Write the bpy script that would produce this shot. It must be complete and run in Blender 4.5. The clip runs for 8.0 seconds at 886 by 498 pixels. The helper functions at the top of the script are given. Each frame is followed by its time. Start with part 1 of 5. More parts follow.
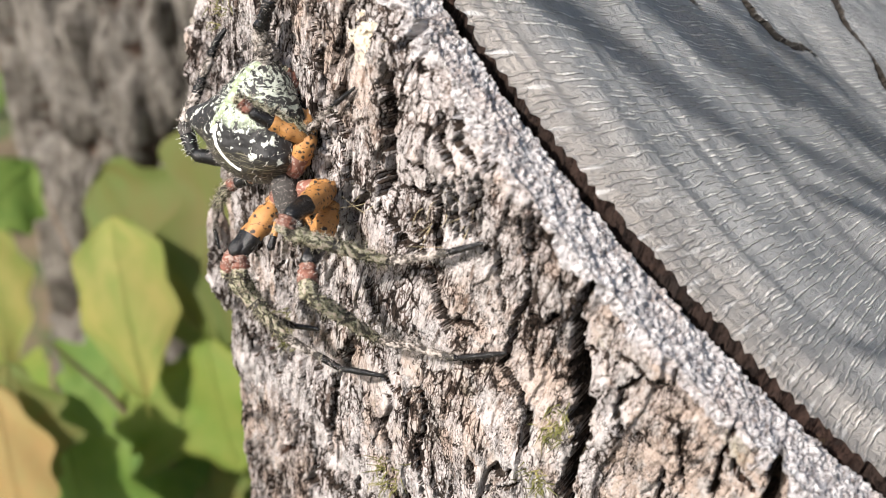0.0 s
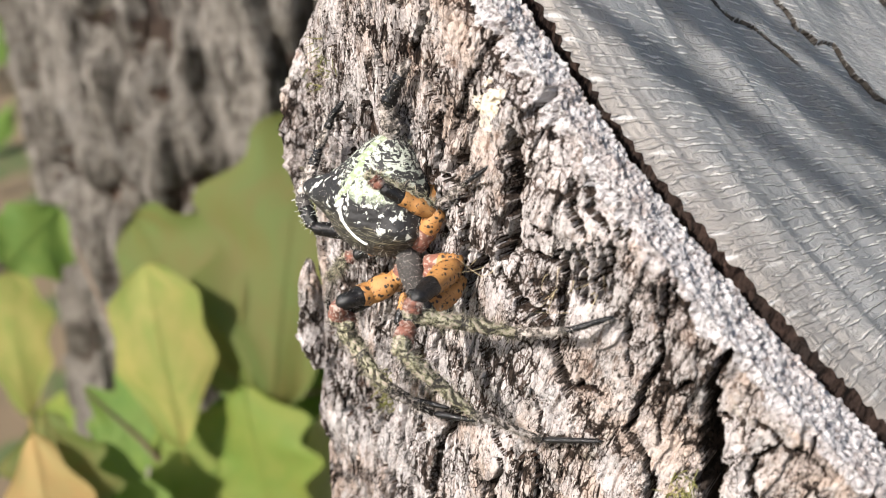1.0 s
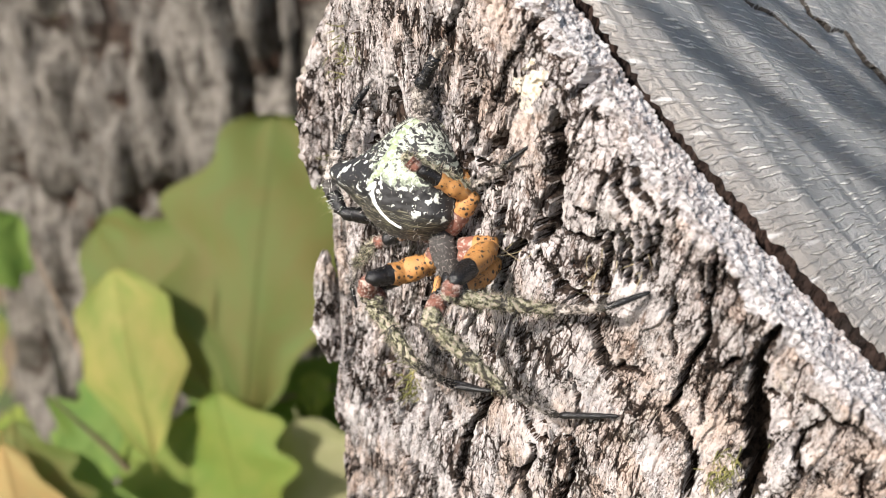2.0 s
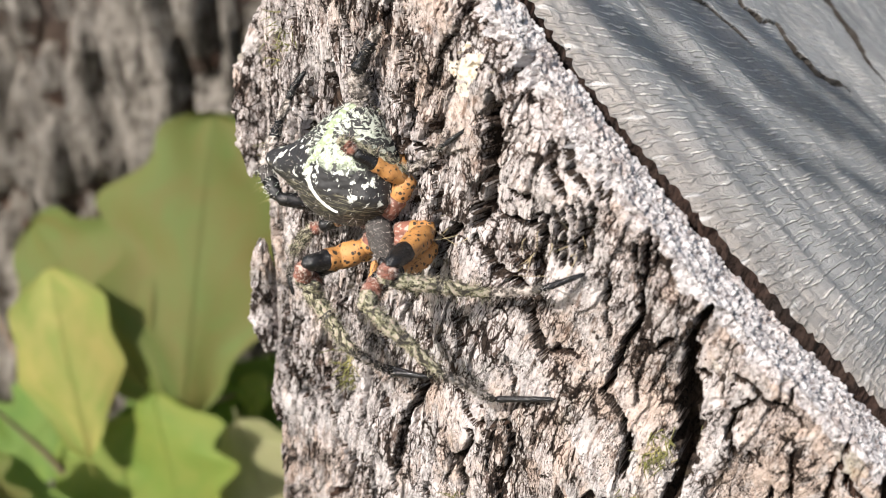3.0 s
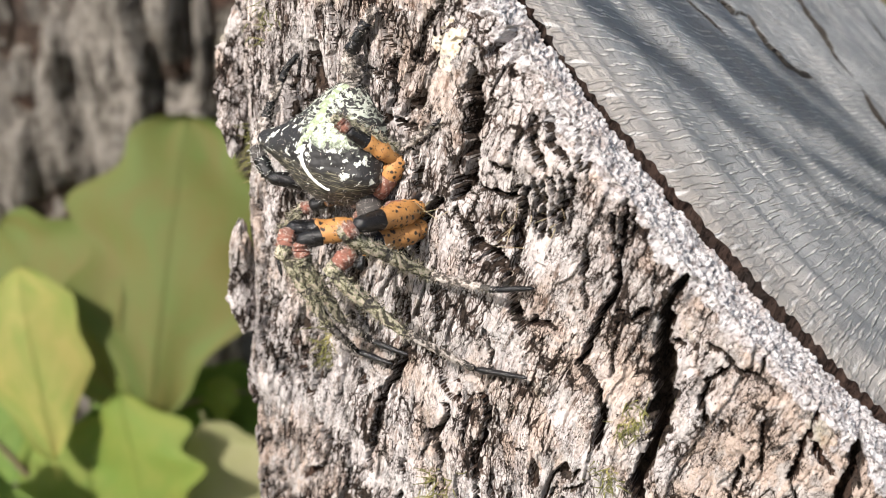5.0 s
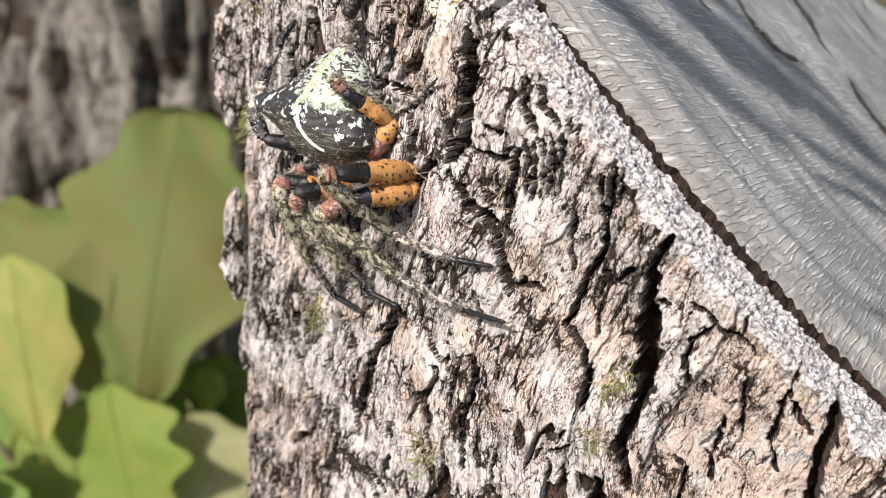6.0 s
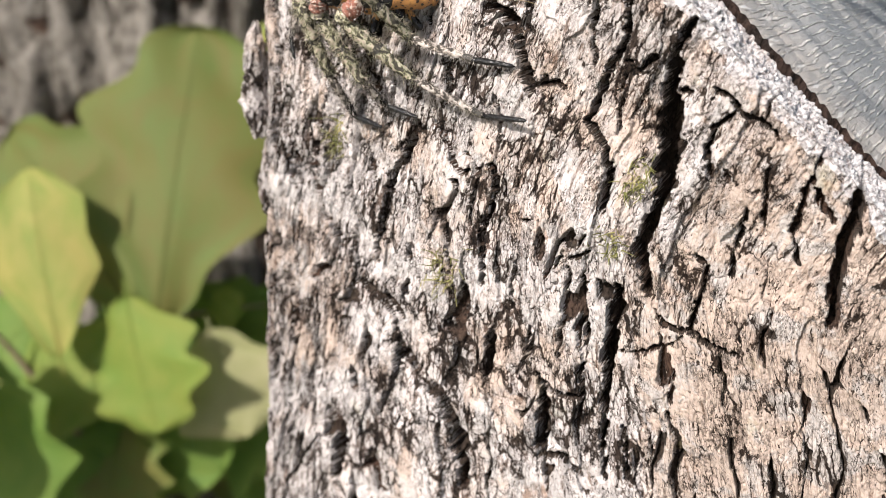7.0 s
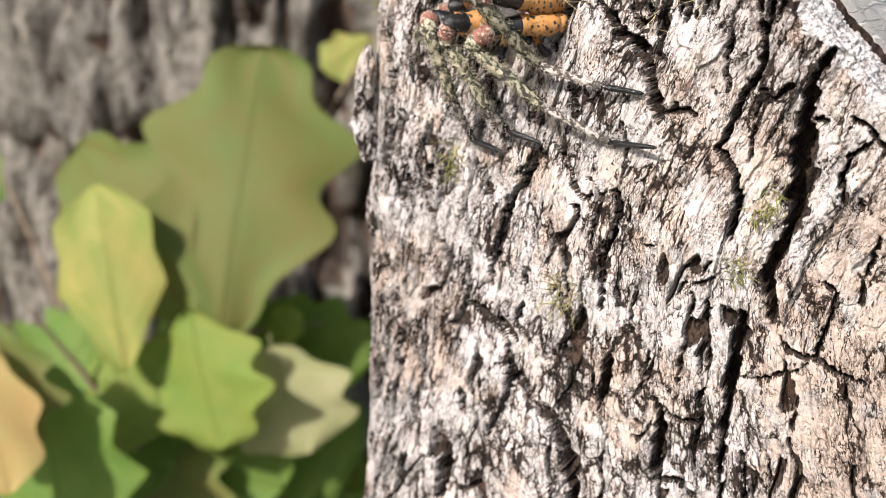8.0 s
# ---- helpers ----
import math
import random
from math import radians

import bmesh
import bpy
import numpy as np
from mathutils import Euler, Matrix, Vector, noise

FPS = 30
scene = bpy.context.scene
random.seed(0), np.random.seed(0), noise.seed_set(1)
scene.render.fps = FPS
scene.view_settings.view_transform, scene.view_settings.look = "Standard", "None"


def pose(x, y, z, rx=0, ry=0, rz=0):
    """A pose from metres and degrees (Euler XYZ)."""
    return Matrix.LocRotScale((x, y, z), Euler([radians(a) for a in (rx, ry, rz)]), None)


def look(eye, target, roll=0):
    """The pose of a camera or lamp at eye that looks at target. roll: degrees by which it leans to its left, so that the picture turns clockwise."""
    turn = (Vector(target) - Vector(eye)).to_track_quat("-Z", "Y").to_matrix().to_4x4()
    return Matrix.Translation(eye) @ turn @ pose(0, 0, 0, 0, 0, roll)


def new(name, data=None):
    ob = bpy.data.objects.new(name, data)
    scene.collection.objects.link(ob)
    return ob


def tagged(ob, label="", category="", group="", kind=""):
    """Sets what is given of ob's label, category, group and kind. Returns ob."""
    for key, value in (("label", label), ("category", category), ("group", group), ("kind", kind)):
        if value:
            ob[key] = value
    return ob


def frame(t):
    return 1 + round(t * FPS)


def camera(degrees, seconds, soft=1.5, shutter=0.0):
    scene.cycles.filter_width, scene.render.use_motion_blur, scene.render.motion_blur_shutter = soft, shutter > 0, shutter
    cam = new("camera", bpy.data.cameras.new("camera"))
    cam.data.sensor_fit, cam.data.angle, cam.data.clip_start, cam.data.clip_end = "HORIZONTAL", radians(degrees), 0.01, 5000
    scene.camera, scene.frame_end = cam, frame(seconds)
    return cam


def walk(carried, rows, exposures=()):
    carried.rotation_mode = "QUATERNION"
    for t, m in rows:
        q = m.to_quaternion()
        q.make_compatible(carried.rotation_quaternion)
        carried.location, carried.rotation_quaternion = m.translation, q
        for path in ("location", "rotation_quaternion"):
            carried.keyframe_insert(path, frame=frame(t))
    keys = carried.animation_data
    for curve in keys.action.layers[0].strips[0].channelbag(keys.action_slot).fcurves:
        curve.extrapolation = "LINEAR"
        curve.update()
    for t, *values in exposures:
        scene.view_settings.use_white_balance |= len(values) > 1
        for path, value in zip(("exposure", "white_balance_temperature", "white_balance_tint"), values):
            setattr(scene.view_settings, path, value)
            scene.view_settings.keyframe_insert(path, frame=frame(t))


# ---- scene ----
# A spider rests head down on the bark of a sawn stump; the camera hovers a hand's width away and sinks along the bark.
cam = camera(42, 8.0, soft=0.8)
cam.data.dof.use_dof = True
cam.data.dof.focus_distance = 0.145
cam.data.dof.aperture_fstop = 24
PATH = [
    (0.0, pose(0.02349, 0.00293, 0.55376, 59.312, 2.815, 6.886)),
    (0.5, pose(0.01715, 0.00169, 0.55484, 60.035, 2.887, 6.965)),
    (1.0, pose(0.0078, 0.00315, 0.5575, 60.99, 2.741, 6.257)),
    (1.2, pose(0.00492, 0.00321, 0.55251, 60.851, 2.707, 5.857)),
    (2.3, pose(-0.00582, -0.00005, 0.55527, 61.621, 1.302, 1.878)),
    (2.5, pose(-0.00565, -0.00035, 0.55386, 61.536, 1.026, 1.268)),
    (3.0, pose(-0.00385, -0.00046, 0.55228, 61.813, 0.454, 0.535)),
    (3.5, pose(0.0, 0.0, 0.55, 62.0, 0.0, 0.0)),
    (4.0, pose(-0.00113, -0.00023, 0.55264, 62.496, -0.294, -0.189)),
    (4.5, pose(-0.00213, -0.00241, 0.55342, 62.88, -0.553, -0.545)),
    (4.7, pose(-0.00419, -0.00351, 0.55021, 62.888, -0.655, -0.652)),
    (5.8, pose(-0.0068, -0.01052, 0.54507, 63.954, -2.282, -0.676)),
    (6.0, pose(-0.00617, -0.01121, 0.5427, 63.989, -2.356, -0.711)),
    (6.5, pose(-0.00458, -0.01269, 0.54084, 63.849, -2.378, -0.361)),
    (6.6, pose(-0.00491, -0.01361, 0.53846, 63.772, -2.337, -0.268)),
    (6.7, pose(-0.0046, -0.01617, 0.53297, 63.694, -2.295, -0.175)),
    (6.8, pose(-0.0042, -0.01789, 0.52908, 63.617, -2.254, -0.082)),
    (6.9, pose(-0.0045, -0.01995, 0.52453, 63.54, -2.212, 0.011)),
    (7.0, pose(-0.00586, -0.02124, 0.52144, 63.463, -2.171, 0.103)),
    (7.2, pose(-0.01135, -0.02133, 0.52154, 63.428, -2.149, 0.348)),
    (7.5, pose(-0.01571, -0.02309, 0.51861, 63.376, -2.116, 0.716)),
    (8.0, pose(-0.01942, -0.02205, 0.52241, 64.215, -2.236, 1.242)),
]
walk(cam, PATH, [(0.0, 0.74), (1.0, 0.77), (6.5, 0.75), (7.2, 0.85), (8.0, 0.92)])

# ---- light ----
SUN_DIRECTION = Vector((-0.48, -0.53, 0.70)).normalized()
world = bpy.data.worlds.new("sky")
scene.world = world
world.use_nodes = True
wt = world.node_tree
sky = wt.nodes.new("ShaderNodeTexSky")
sky.sky_type, sky.sun_disc, sky.dust_density, sky.ozone_density = "NISHITA", False, 3.0, 0.3
sky.sun_elevation = math.asin(SUN_DIRECTION.z)
sky.sun_rotation = math.atan2(SUN_DIRECTION.x, SUN_DIRECTION.y)
wt.links.new(sky.outputs[0], wt.nodes["Background"].inputs[0])
wt.nodes["Background"].inputs[1].default_value = 0.105
sun = new("sun", bpy.data.lights.new("sun", "SUN"))
sun.data.energy, sun.data.angle, sun.data.color = 4.7, radians(0.6), (1.0, 0.94, 0.88)
sun.matrix_world = look(SUN_DIRECTION * 5, (0, 0, 0))


# ---- materials ----
def material(name, rough=0.8):
    """A new node material: its tree, a function that adds a node, and the shader."""
    mat = bpy.data.materials.new(name)
    mat.use_nodes = True
    tree = mat.node_tree
    shader = tree.nodes["Principled BSDF"]
    shader.inputs["Roughness"].default_value = rough

    def add(kind, **inputs):
        node = tree.nodes.new("ShaderNode" + kind)
        for key, value in inputs.items():
            if key in node.inputs:
                node.inputs[key].default_value = value
        return node

    return mat, tree.links.new, add, shader


def coordinates(link, add, source, scale):
    """Texture coordinates, stretched by scale."""
    mapping = add("Mapping")
    mapping.inputs["Scale"].default_value = scale
    if source == "grain":  # the bark's own coordinates, in decimetres, z along the grain
        where = add("Attribute")
        where.attribute_name = "grain"
        link(where.outputs["Vector"], mapping.inputs["Vector"])
    else:
        where = add("TexCoord")
        link(where.outputs[source], mapping.inputs["Vector"])
    return mapping.outputs[0]


def grain(link, add, vector, scale, detail=6.0, rough=0.6, twist=0.0):
    node = add("TexNoise", Scale=scale, Detail=detail, Roughness=rough, Distortion=twist)
    link(vector, node.inputs["Vector"])
    return node.outputs["Fac"]


def ramp(link, add, value, *stops):
    node = add("ValToRGB")
    marks = node.color_ramp.elements
    for n, (at, colour) in enumerate(stops):
        mark = marks[n] if n < 2 else marks.new(at)
        mark.position, mark.color = at, (*colour, 1)
    link(value, node.inputs[0])
    return node.outputs[0]


def mixed(link, add, factor, a, b, how="MIX"):
    node = add("MixRGB")
    node.blend_type = how
    for slot, value in zip(node.inputs, (factor, a, b)):
        if isinstance(value, tuple):
            slot.default_value = (*value, 1)
        elif isinstance(value, float):
            slot.default_value = value
        else:
            link(value, slot)
    return node.outputs[0]


def calculated(link, add, how, *values):
    node = add("Math")
    node.operation = how
    for slot, value in zip(node.inputs, values):
        if isinstance(value, (int, float)):
            slot.default_value = value
        else:
            link(value, slot)
    return node.outputs[0]


def relief(link, add, shader, height, strength, distance):
    bump = add("Bump", Strength=strength, Distance=distance)
    link(height, bump.inputs["Height"])
    link(bump.outputs[0], shader.inputs["Normal"])


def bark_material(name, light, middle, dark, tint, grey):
    """Weathered bark: streaks along the grain, tan and grey patches, pits and slits with their shade in the colour."""
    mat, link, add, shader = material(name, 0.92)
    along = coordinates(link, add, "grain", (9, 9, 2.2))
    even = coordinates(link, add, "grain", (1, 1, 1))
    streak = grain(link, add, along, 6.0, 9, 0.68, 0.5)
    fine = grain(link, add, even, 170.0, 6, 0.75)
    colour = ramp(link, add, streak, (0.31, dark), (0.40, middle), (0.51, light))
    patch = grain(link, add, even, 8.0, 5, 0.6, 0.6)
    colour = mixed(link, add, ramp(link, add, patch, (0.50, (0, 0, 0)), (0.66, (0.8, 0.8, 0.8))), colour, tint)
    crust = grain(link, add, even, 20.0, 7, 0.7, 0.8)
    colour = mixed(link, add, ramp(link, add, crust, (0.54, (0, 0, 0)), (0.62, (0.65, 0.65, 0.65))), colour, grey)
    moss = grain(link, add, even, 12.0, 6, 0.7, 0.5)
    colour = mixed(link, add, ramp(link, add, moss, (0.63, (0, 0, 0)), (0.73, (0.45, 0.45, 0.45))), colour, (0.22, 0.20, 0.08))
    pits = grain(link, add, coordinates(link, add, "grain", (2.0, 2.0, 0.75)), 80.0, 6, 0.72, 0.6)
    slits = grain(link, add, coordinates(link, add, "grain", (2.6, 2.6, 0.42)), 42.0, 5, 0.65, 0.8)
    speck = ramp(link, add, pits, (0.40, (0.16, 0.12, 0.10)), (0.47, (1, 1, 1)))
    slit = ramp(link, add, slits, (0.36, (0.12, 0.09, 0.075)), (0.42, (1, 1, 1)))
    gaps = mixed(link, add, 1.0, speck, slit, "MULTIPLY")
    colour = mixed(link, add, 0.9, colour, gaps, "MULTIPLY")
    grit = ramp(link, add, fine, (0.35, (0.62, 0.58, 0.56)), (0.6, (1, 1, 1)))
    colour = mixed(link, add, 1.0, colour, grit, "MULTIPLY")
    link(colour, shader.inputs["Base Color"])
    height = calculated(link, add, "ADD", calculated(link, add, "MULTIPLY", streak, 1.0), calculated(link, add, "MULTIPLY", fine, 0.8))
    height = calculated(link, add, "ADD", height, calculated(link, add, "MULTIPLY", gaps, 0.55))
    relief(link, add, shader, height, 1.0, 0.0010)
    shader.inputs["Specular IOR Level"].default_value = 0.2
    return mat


def flakes(link, add, vector, bend, wide, tall):
    """Long flakes along the grain: the distance from their edges and a tone for each."""
    mapping, moved = add("Mapping"), add("VectorMath")
    mapping.inputs["Scale"].default_value = (100 / wide, 100 / wide, 100 / tall)
    link(vector, mapping.inputs["Vector"])
    moved.operation = "MULTIPLY_ADD"
    link(bend, moved.inputs[0])
    moved.inputs[1].default_value = (0.75, 0.75, 0.6)
    link(mapping.outputs[0], moved.inputs[2])
    edge, tone = add("TexVoronoi", Scale=1.0), add("TexVoronoi", Scale=1.0)
    edge.feature = "DISTANCE_TO_EDGE"
    split = add("SeparateXYZ")
    for node in (edge, tone):
        link(moved.outputs[0], node.inputs["Vector"])
    link(tone.outputs["Color"], split.inputs[0])
    return edge.outputs["Distance"], split.outputs[0]


def plate_bark_material(name, light, tan, grey):
    """Bleached bark plates that flake along the grain, with narrow splits between the flakes whose shade is painted
    black.
    """
    mat, link, add, shader = material(name, 0.92)
    even = coordinates(link, add, "grain", (1, 1, 1))
    bender = add("TexNoise", Scale=70.0, Detail=4.0, Roughness=0.65)
    link(even, bender.inputs["Vector"])
    bend = bender.outputs["Color"]
    up = add("SeparateXYZ")
    link(even, up.inputs[0])
    old = ramp(link, add, calculated(link, add, "ADD", up.outputs[2], calculated(link, add, "MULTIPLY", grain(link, add, even, 7.0, 4), 0.3)), (0.50, (0, 0, 0)), (0.80, (1, 1, 1)))  # the top has weathered longest
    fresh = calculated(link, add, "MULTIPLY", ramp(link, add, calculated(link, add, "ADD", calculated(link, add, "ADD", up.outputs[0], 1.0), calculated(link, add, "MULTIPLY", grain(link, add, even, 8.0, 4), 0.3)), (0.72, (0, 0, 0)), (0.90, (1, 1, 1))), calculated(link, add, "SUBTRACT", 1.0, old))  # smoother, tanner plates towards the sawn side
    wide_edge, wide_tone = flakes(link, add, even, bend, 1.7, 7.5)
    fine_edge, fine_tone = flakes(link, add, even, bend, 0.62, 2.4)
    along = grain(link, add, coordinates(link, add, "grain", (7, 7, 1.6)), 20.0, 6, 0.7, 0.2)
    fine = grain(link, add, even, 260.0, 4, 0.7)
    patch = grain(link, add, even, 6.0, 5, 0.6, 0.6)
    crust = grain(link, add, even, 16.0, 6, 0.65, 0.8)
    opened = grain(link, add, even, 14.0, 4, 0.6)
    tone = calculated(link, add, "ADD", calculated(link, add, "MULTIPLY", wide_tone, 0.6), calculated(link, add, "MULTIPLY", fine_tone, 0.4))
    colour = ramp(link, add, tone, (0.12, tuple(0.70 * c for c in light)), (0.42, light), (0.9, tuple(min(0.9, 1.08 * c) for c in light)))
    colour = mixed(link, add, ramp(link, add, calculated(link, add, "ADD", calculated(link, add, "ADD", patch, calculated(link, add, "MULTIPLY", fresh, 0.25)), calculated(link, add, "MULTIPLY", wide_tone, 0.16)), (0.55, (0, 0, 0)), (0.72, (0.85, 0.85, 0.85))), colour, tan)
    colour = mixed(link, add, ramp(link, add, crust, (0.50, (0, 0, 0)), (0.58, (0.7, 0.7, 0.7))), colour, grey)
    colour = mixed(link, add, calculated(link, add, "MULTIPLY", old, 0.2), colour, (0.46, 0.39, 0.35))
    rust = grain(link, add, coordinates(link, add, "grain", (1, 1, 0.5)), 13.0, 5, 0.65, 0.5)
    colour = mixed(link, add, ramp(link, add, calculated(link, add, "ADD", rust, calculated(link, add, "MULTIPLY", old, 0.01)), (0.63, (0, 0, 0)), (0.69, (0.8, 0.8, 0.8))), colour, (0.25, 0.16, 0.115))
    moss = grain(link, add, even, 11.0, 6, 0.7, 0.5)
    colour = mixed(link, add, ramp(link, add, moss, (0.62, (0, 0, 0)), (0.72, (0.4, 0.4, 0.4))), colour, (0.30, 0.27, 0.13))
    # splits, shade put into their colour: wide ones open here and there, fine ones are hairlines
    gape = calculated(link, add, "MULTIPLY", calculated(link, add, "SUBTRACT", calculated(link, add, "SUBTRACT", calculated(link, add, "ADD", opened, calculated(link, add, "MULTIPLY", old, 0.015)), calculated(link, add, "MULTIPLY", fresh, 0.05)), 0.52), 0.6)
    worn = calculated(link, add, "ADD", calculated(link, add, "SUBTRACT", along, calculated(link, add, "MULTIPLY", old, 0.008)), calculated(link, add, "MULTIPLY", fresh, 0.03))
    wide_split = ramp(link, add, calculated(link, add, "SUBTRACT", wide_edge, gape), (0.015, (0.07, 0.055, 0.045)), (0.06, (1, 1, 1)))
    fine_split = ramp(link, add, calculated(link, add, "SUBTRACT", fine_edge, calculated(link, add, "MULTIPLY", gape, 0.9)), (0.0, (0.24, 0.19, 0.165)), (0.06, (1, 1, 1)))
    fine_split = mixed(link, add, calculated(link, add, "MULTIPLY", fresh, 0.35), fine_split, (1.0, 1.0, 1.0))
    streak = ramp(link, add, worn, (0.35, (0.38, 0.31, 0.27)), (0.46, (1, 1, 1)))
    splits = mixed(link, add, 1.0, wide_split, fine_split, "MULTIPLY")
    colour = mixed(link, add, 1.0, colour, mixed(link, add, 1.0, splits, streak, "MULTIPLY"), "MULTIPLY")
    colour = mixed(link, add, 1.0, colour, ramp(link, add, fine, (0.32, (0.74, 0.70, 0.68)), (0.55, (1, 1, 1))), "MULTIPLY")
    # squiggly hairline cracks along the grain in two sizes, and small open pits, all coloured as shaded
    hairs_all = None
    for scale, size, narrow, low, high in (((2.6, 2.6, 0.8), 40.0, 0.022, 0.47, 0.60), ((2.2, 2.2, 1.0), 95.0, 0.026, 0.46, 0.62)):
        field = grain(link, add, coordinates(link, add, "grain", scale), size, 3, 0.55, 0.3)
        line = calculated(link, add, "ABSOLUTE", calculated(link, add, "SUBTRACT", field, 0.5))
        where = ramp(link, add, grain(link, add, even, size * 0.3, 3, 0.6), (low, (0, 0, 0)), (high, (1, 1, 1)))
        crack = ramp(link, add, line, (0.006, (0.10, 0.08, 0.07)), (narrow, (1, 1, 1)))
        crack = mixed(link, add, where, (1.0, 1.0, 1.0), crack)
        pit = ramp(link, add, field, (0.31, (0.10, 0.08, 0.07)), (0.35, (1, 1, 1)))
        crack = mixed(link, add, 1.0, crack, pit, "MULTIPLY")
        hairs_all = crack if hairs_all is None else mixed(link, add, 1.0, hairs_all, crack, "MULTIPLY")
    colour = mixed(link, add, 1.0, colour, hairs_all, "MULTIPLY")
    link(colour, shader.inputs["Base Color"])
    height = calculated(link, add, "ADD", calculated(link, add, "MULTIPLY", splits, 0.6), calculated(link, add, "MULTIPLY", hairs_all, 0.8))
    for value, size in ((wide_tone, 0.5), (fine_tone, 0.35), (along, 1.0), (fine, 0.22)):
        height = calculated(link, add, "ADD", height, calculated(link, add, "MULTIPLY", value, size))
    relief(link, add, shader, height, 0.8, 0.0005)
    shader.inputs["Specular IOR Level"].default_value = 0.2
    return mat


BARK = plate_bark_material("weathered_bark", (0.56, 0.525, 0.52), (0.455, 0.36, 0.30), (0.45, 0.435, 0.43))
# brown inner bark, darkened further so its colour carries the shade of the furrows
SHADED_INNER_BARK = bark_material("shaded_inner_bark", (0.09, 0.066, 0.052), (0.042, 0.031, 0.025), (0.014, 0.011, 0.009), (0.12, 0.068, 0.048), (0.08, 0.068, 0.06))
# dark brown gap walls, with the shade of the gap put into the colour
GAP_BARK = bark_material("shaded_gap_bast", (0.07, 0.045, 0.036), (0.04, 0.026, 0.022), (0.015, 0.011, 0.01), (0.08, 0.045, 0.035), (0.05, 0.04, 0.036))
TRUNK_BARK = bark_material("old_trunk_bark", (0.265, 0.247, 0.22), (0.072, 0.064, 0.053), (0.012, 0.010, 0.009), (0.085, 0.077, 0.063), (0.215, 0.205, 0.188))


def sawn_bark_material():
    mat, link, add, shader = material("sawn_bark", 0.95)
    even = coordinates(link, add, "UV", (1, 1, 1))
    grit = grain(link, add, even, 90.0, 5, 0.7)
    patch = grain(link, add, even, 12.0, 5, 0.6)
    crumb = grain(link, add, even, 170.0, 3, 0.6)
    colour = ramp(link, add, grit, (0.36, (0.28, 0.26, 0.26)), (0.46, (0.48, 0.455, 0.46)), (0.58, (0.66, 0.64, 0.645)))
    colour = mixed(link, add, 1.0, colour, ramp(link, add, crumb, (0.38, (0.35, 0.31, 0.30)), (0.46, (1, 1, 1))), "MULTIPLY")
    colour = mixed(link, add, ramp(link, add, patch, (0.5, (0, 0, 0)), (0.68, (0.6, 0.6, 0.6))), colour, (0.40, 0.31, 0.27))
    link(colour, shader.inputs["Base Color"])
    relief(link, add, shader, calculated(link, add, "ADD", grit, crumb), 1.0, 0.0012)
    return mat


